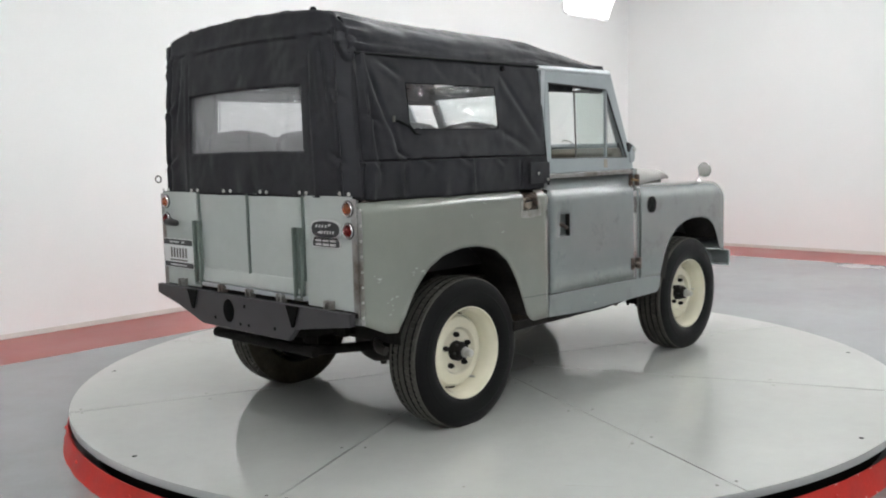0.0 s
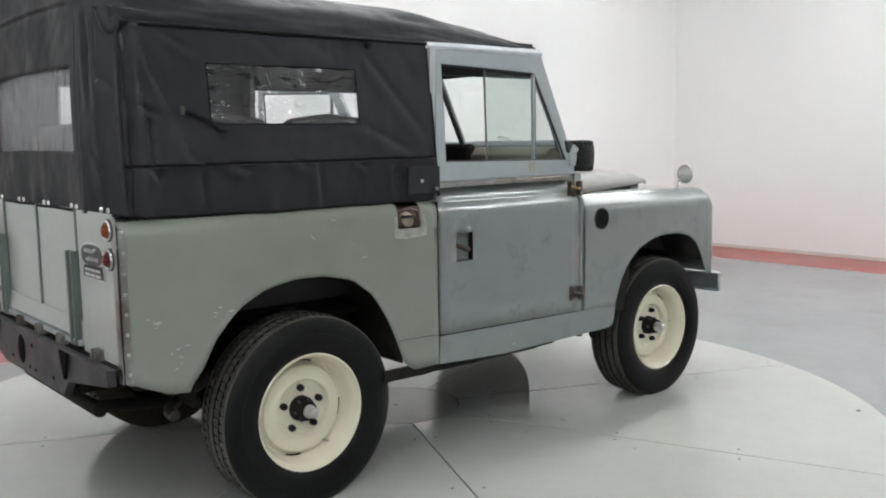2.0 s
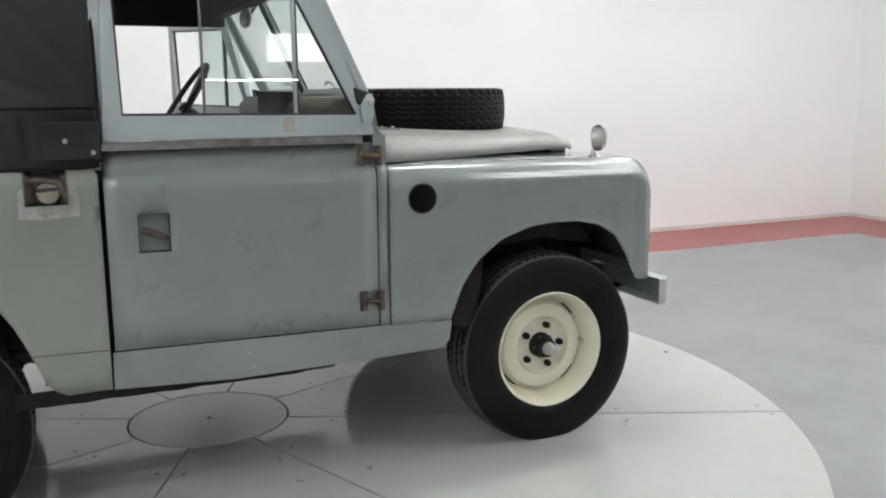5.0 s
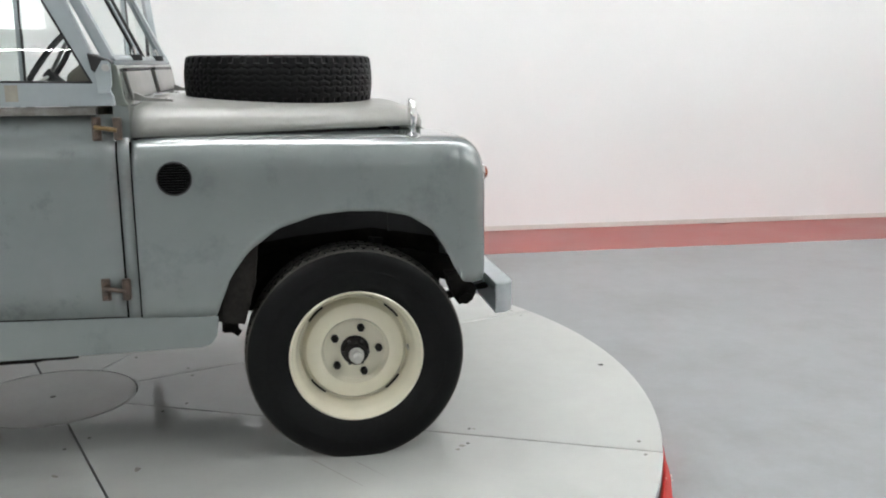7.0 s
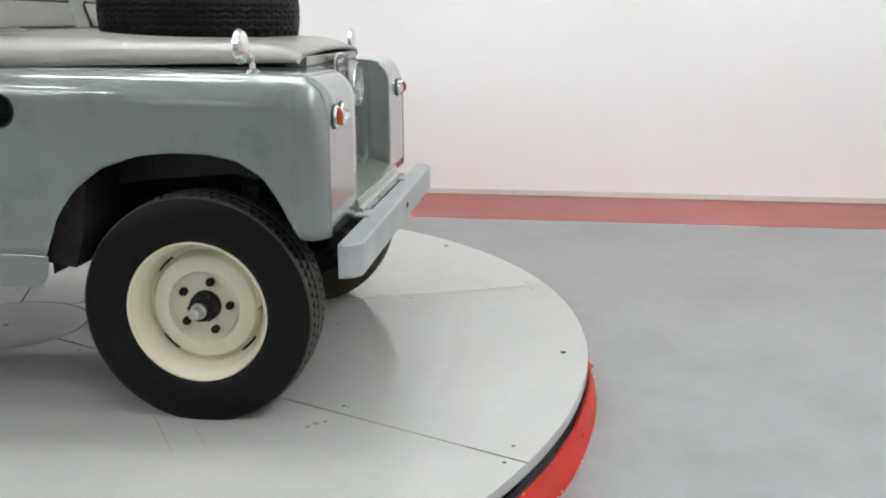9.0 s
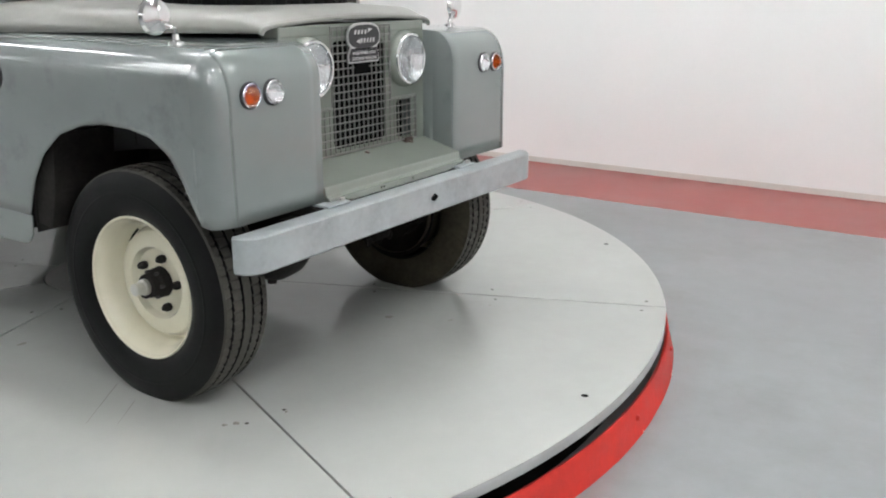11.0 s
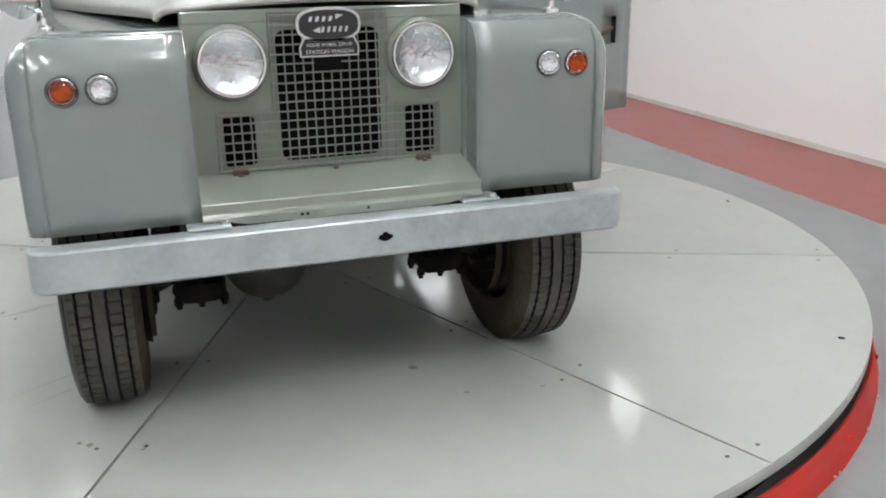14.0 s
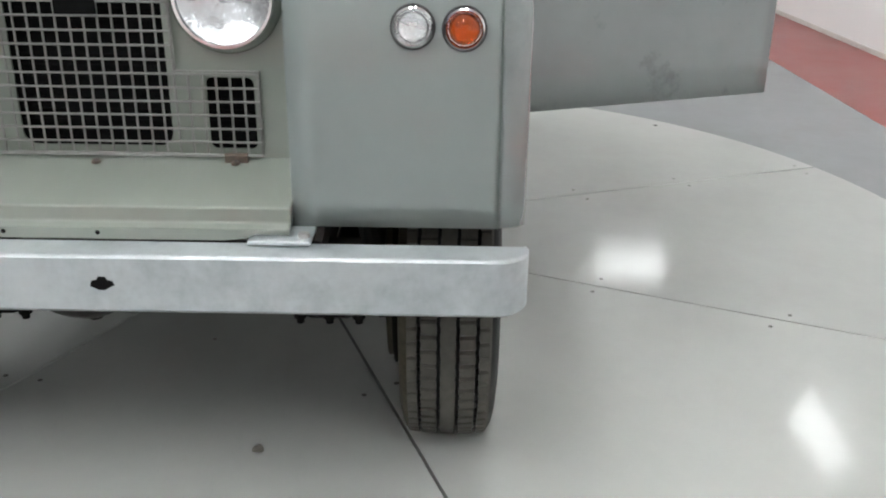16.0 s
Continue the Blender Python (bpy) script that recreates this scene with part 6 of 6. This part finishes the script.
    part("brake_drum", lathe([(0.0, -0.05), (0.13, -0.05), (0.135, -0.045), (0.135, 0.03), (0.12, 0.035), (0.0, 0.035)], 36, "y"), M_UNDER, car, at=pose(0.014, s * 0.565, 0.345, 0, 0, 0 if s < 0 else 180))
    part("swivel_bolt", lathe([(0.0, -0.05), (0.022, -0.05), (0.03, -0.03), (0.03, 0.0)], 10, "z"), M_OILY, car, at=pose(AXLE_F, s * 0.54, 0.285))
for xa, yd in ((0.0, -0.16), (AXLE_F, -0.18)):
    part("axle_tube", tube([(xa, -0.60, 0.362), (xa, 0.60, 0.362)], 0.042, 14), M_UNDER, car, "dirty axle tube")
    part("differential", lathe([(0.0, 0.155), (0.05, 0.15), (0.10, 0.115), (0.132, 0.06), (0.14, 0.0), (0.132, -0.06), (0.10, -0.11), (0.05, -0.15), (0.0, -0.16)], 28, "x"), M_OILY, car, "oily differential casing", at=pose(xa, yd, 0.362))
    part("drain_plug", lathe([(0.0, -0.02), (0.018, -0.02), (0.018, 0.0)], 6, "z"), M_OILY, car, at=pose(xa, yd, 0.225))
    bm = tube([(xa + (0.13 if xa < 1 else -0.13), yd, 0.37), (1.0, -0.10, 0.50)], 0.032, 12)
    part("propeller_shaft", bm, M_UNDER, car)
part("track_rod", tube([(AXLE_F - 0.15, -0.55, 0.335), (AXLE_F - 0.15, 0.55, 0.335)], 0.014, 10), M_OILY, car)
for s in (-1, 1):
    part("track_rod_end", tube([(AXLE_F - 0.15, s * 0.50, 0.335), (AXLE_F - 0.15, s * 0.56, 0.335), (AXLE_F - 0.10, s * 0.58, 0.32)], 0.026, 10), M_OILY, car)
part("gearbox", box(0.85, 1.55, -0.22, 0.20, 0.45, 0.66), M_OILY, car, smooth=False, bevel=0.05)
part("sump", box(1.60, 2.10, -0.16, 0.16, 0.47, 0.75), M_OILY, car, smooth=False, bevel=0.05)
part("engine_block", box(1.58, 2.36, -0.20, 0.22, 0.75, 1.0), M_UNDER, car, smooth=False, bevel=0.03)
part("fuel_tank", box(0.62, 1.10, -0.74, -0.46, 0.47, 0.60), M_UNDER, car, smooth=False, bevel=0.02)
part("exhaust", tube(knots([(1.5, -0.28, 0.55), (1.2, -0.30, 0.46), (0.6, -0.50, 0.44), (0.3, -0.52, 0.52), (-0.1, -0.55, 0.56), (-0.4, -0.60, 0.48), (-0.52, -0.70, 0.46), (-0.53, -0.76, 0.45)], 4), 0.021, 12), M_OILY, car, "dirty steel exhaust pipe")
part("silencer", tube([(0.95, 0.30, 0.46), (0.45, 0.30, 0.46)], 0.075, 16), M_UNDER, car)
part("outrigger", box(0.50, 0.56, -0.76, 0.76, 0.46, 0.58), M_UNDER, car, smooth=False)
part("outrigger", box(1.55, 1.62, -0.74, 0.74, 0.44, 0.54), M_UNDER, car, smooth=False)
for s in (-1, 1):
    bm = prism([(1.765, 0.505), (1.86, 0.490), (1.90, 0.62), (1.92, 0.80), (1.86, 0.80), (1.80, 0.66)], 1, -0.785, -0.42)
    part("mud_shield", bm if s < 0 else mirrored(bm), M_UNDER, car, "black mud shield in the wheel arch", smooth=False)
    bm = tube([(1.80, -0.52, 0.50), (1.80, -0.52, 0.405), (1.83, -0.53, 0.385)], [0.016, 0.020, 0.012], 8)
    box(1.775, 1.825, -0.55, -0.49, 0.395, 0.430, bm)
    part("spring_hanger", bm if s < 0 else mirrored(bm), M_UNDER, car, "black spring hanger")
    bm = prism([(2.58, 0.56), (2.65, 0.56), (2.70, 0.50), (2.68, 0.455), (2.63, 0.44), (2.61, 0.47)], 1, -0.50, -0.40)
    tube([(2.65, -0.52, 0.468), (2.65, -0.38, 0.468)], 0.022, 10, bm)
    part("spring_eye", bm if s < 0 else mirrored(bm), M_UNDER, car, "black spring eye bracket", smooth=False)
part("gearbox_crossmember", box(1.28, 1.36, -0.40, 0.40, 0.425, 0.47), M_UNDER, car, "dirty black crossmember under the gearbox", smooth=False, bevel=0.008)
part("transfer_box", box(0.78, 1.12, -0.24, 0.06, 0.375, 0.52), M_OILY, car, "oily cast transfer box", smooth=False, bevel=0.04)
part("brake_drum", lathe([(0.0, -0.06), (0.11, -0.06), (0.118, -0.05), (0.118, 0.03), (0.10, 0.04), (0.0, 0.04)], 30, "x"), M_OILY, car, "oily transmission brake drum", at=pose(0.72, -0.10, 0.48))
part("bell_housing", lathe([(0.0, -0.10), (0.14, -0.10), (0.19, 0.02), (0.20, 0.10), (0.0, 0.10)], 30, "x"), M_OILY, car, at=pose(1.62, 0.0, 0.62))
part("front_tray", box(2.36, 2.64, -0.36, 0.36, 0.585, 0.60), M_UNDER, car, smooth=False)
part("tow_bar_tube", tube([(-0.66, -0.42, 0.42), (-0.66, 0.40, 0.42)], 0.026, 12), M_UNDER, car, "black tubular cross bar")
part("tow_bar_stay", tube([(-0.66, -0.36, 0.42), (-0.05, -0.40, 0.36)], 0.024, 10), M_UNDER, car)

for s in (-1, 1):
    bm = prism([(-0.34, 0.50), (-0.30, 0.36), (-0.12, 0.30), (0.06, 0.30), (0.06, 0.46), (-0.20, 0.52)], 1, s * 0.50, s * 0.41)
    part("axle_bracket", bm, M_UNDER, car, smooth=False, bevel=0.01)
    part("bump_stop", tube([(-0.02, s * 0.40, 0.60), (-0.02, s * 0.40, 0.50)], [0.04, 0.028], 10), M_RUBBER, car)
    part("check_strap", tube(knots([(-0.10, s * 0.36, 0.62), (-0.14, s * 0.36, 0.46), (-0.08, s * 0.36, 0.33), (0.04, s * 0.36, 0.36)], 5), 0.012, 7), M_UNDER, car)
part("brake_pipe", tube(knots([(-0.70, 0.05, 0.60), (-0.40, 0.0, 0.56), (-0.15, -0.05, 0.46), (0.0, -0.10, 0.43)], 5), 0.006, 6), M_OILY, car)
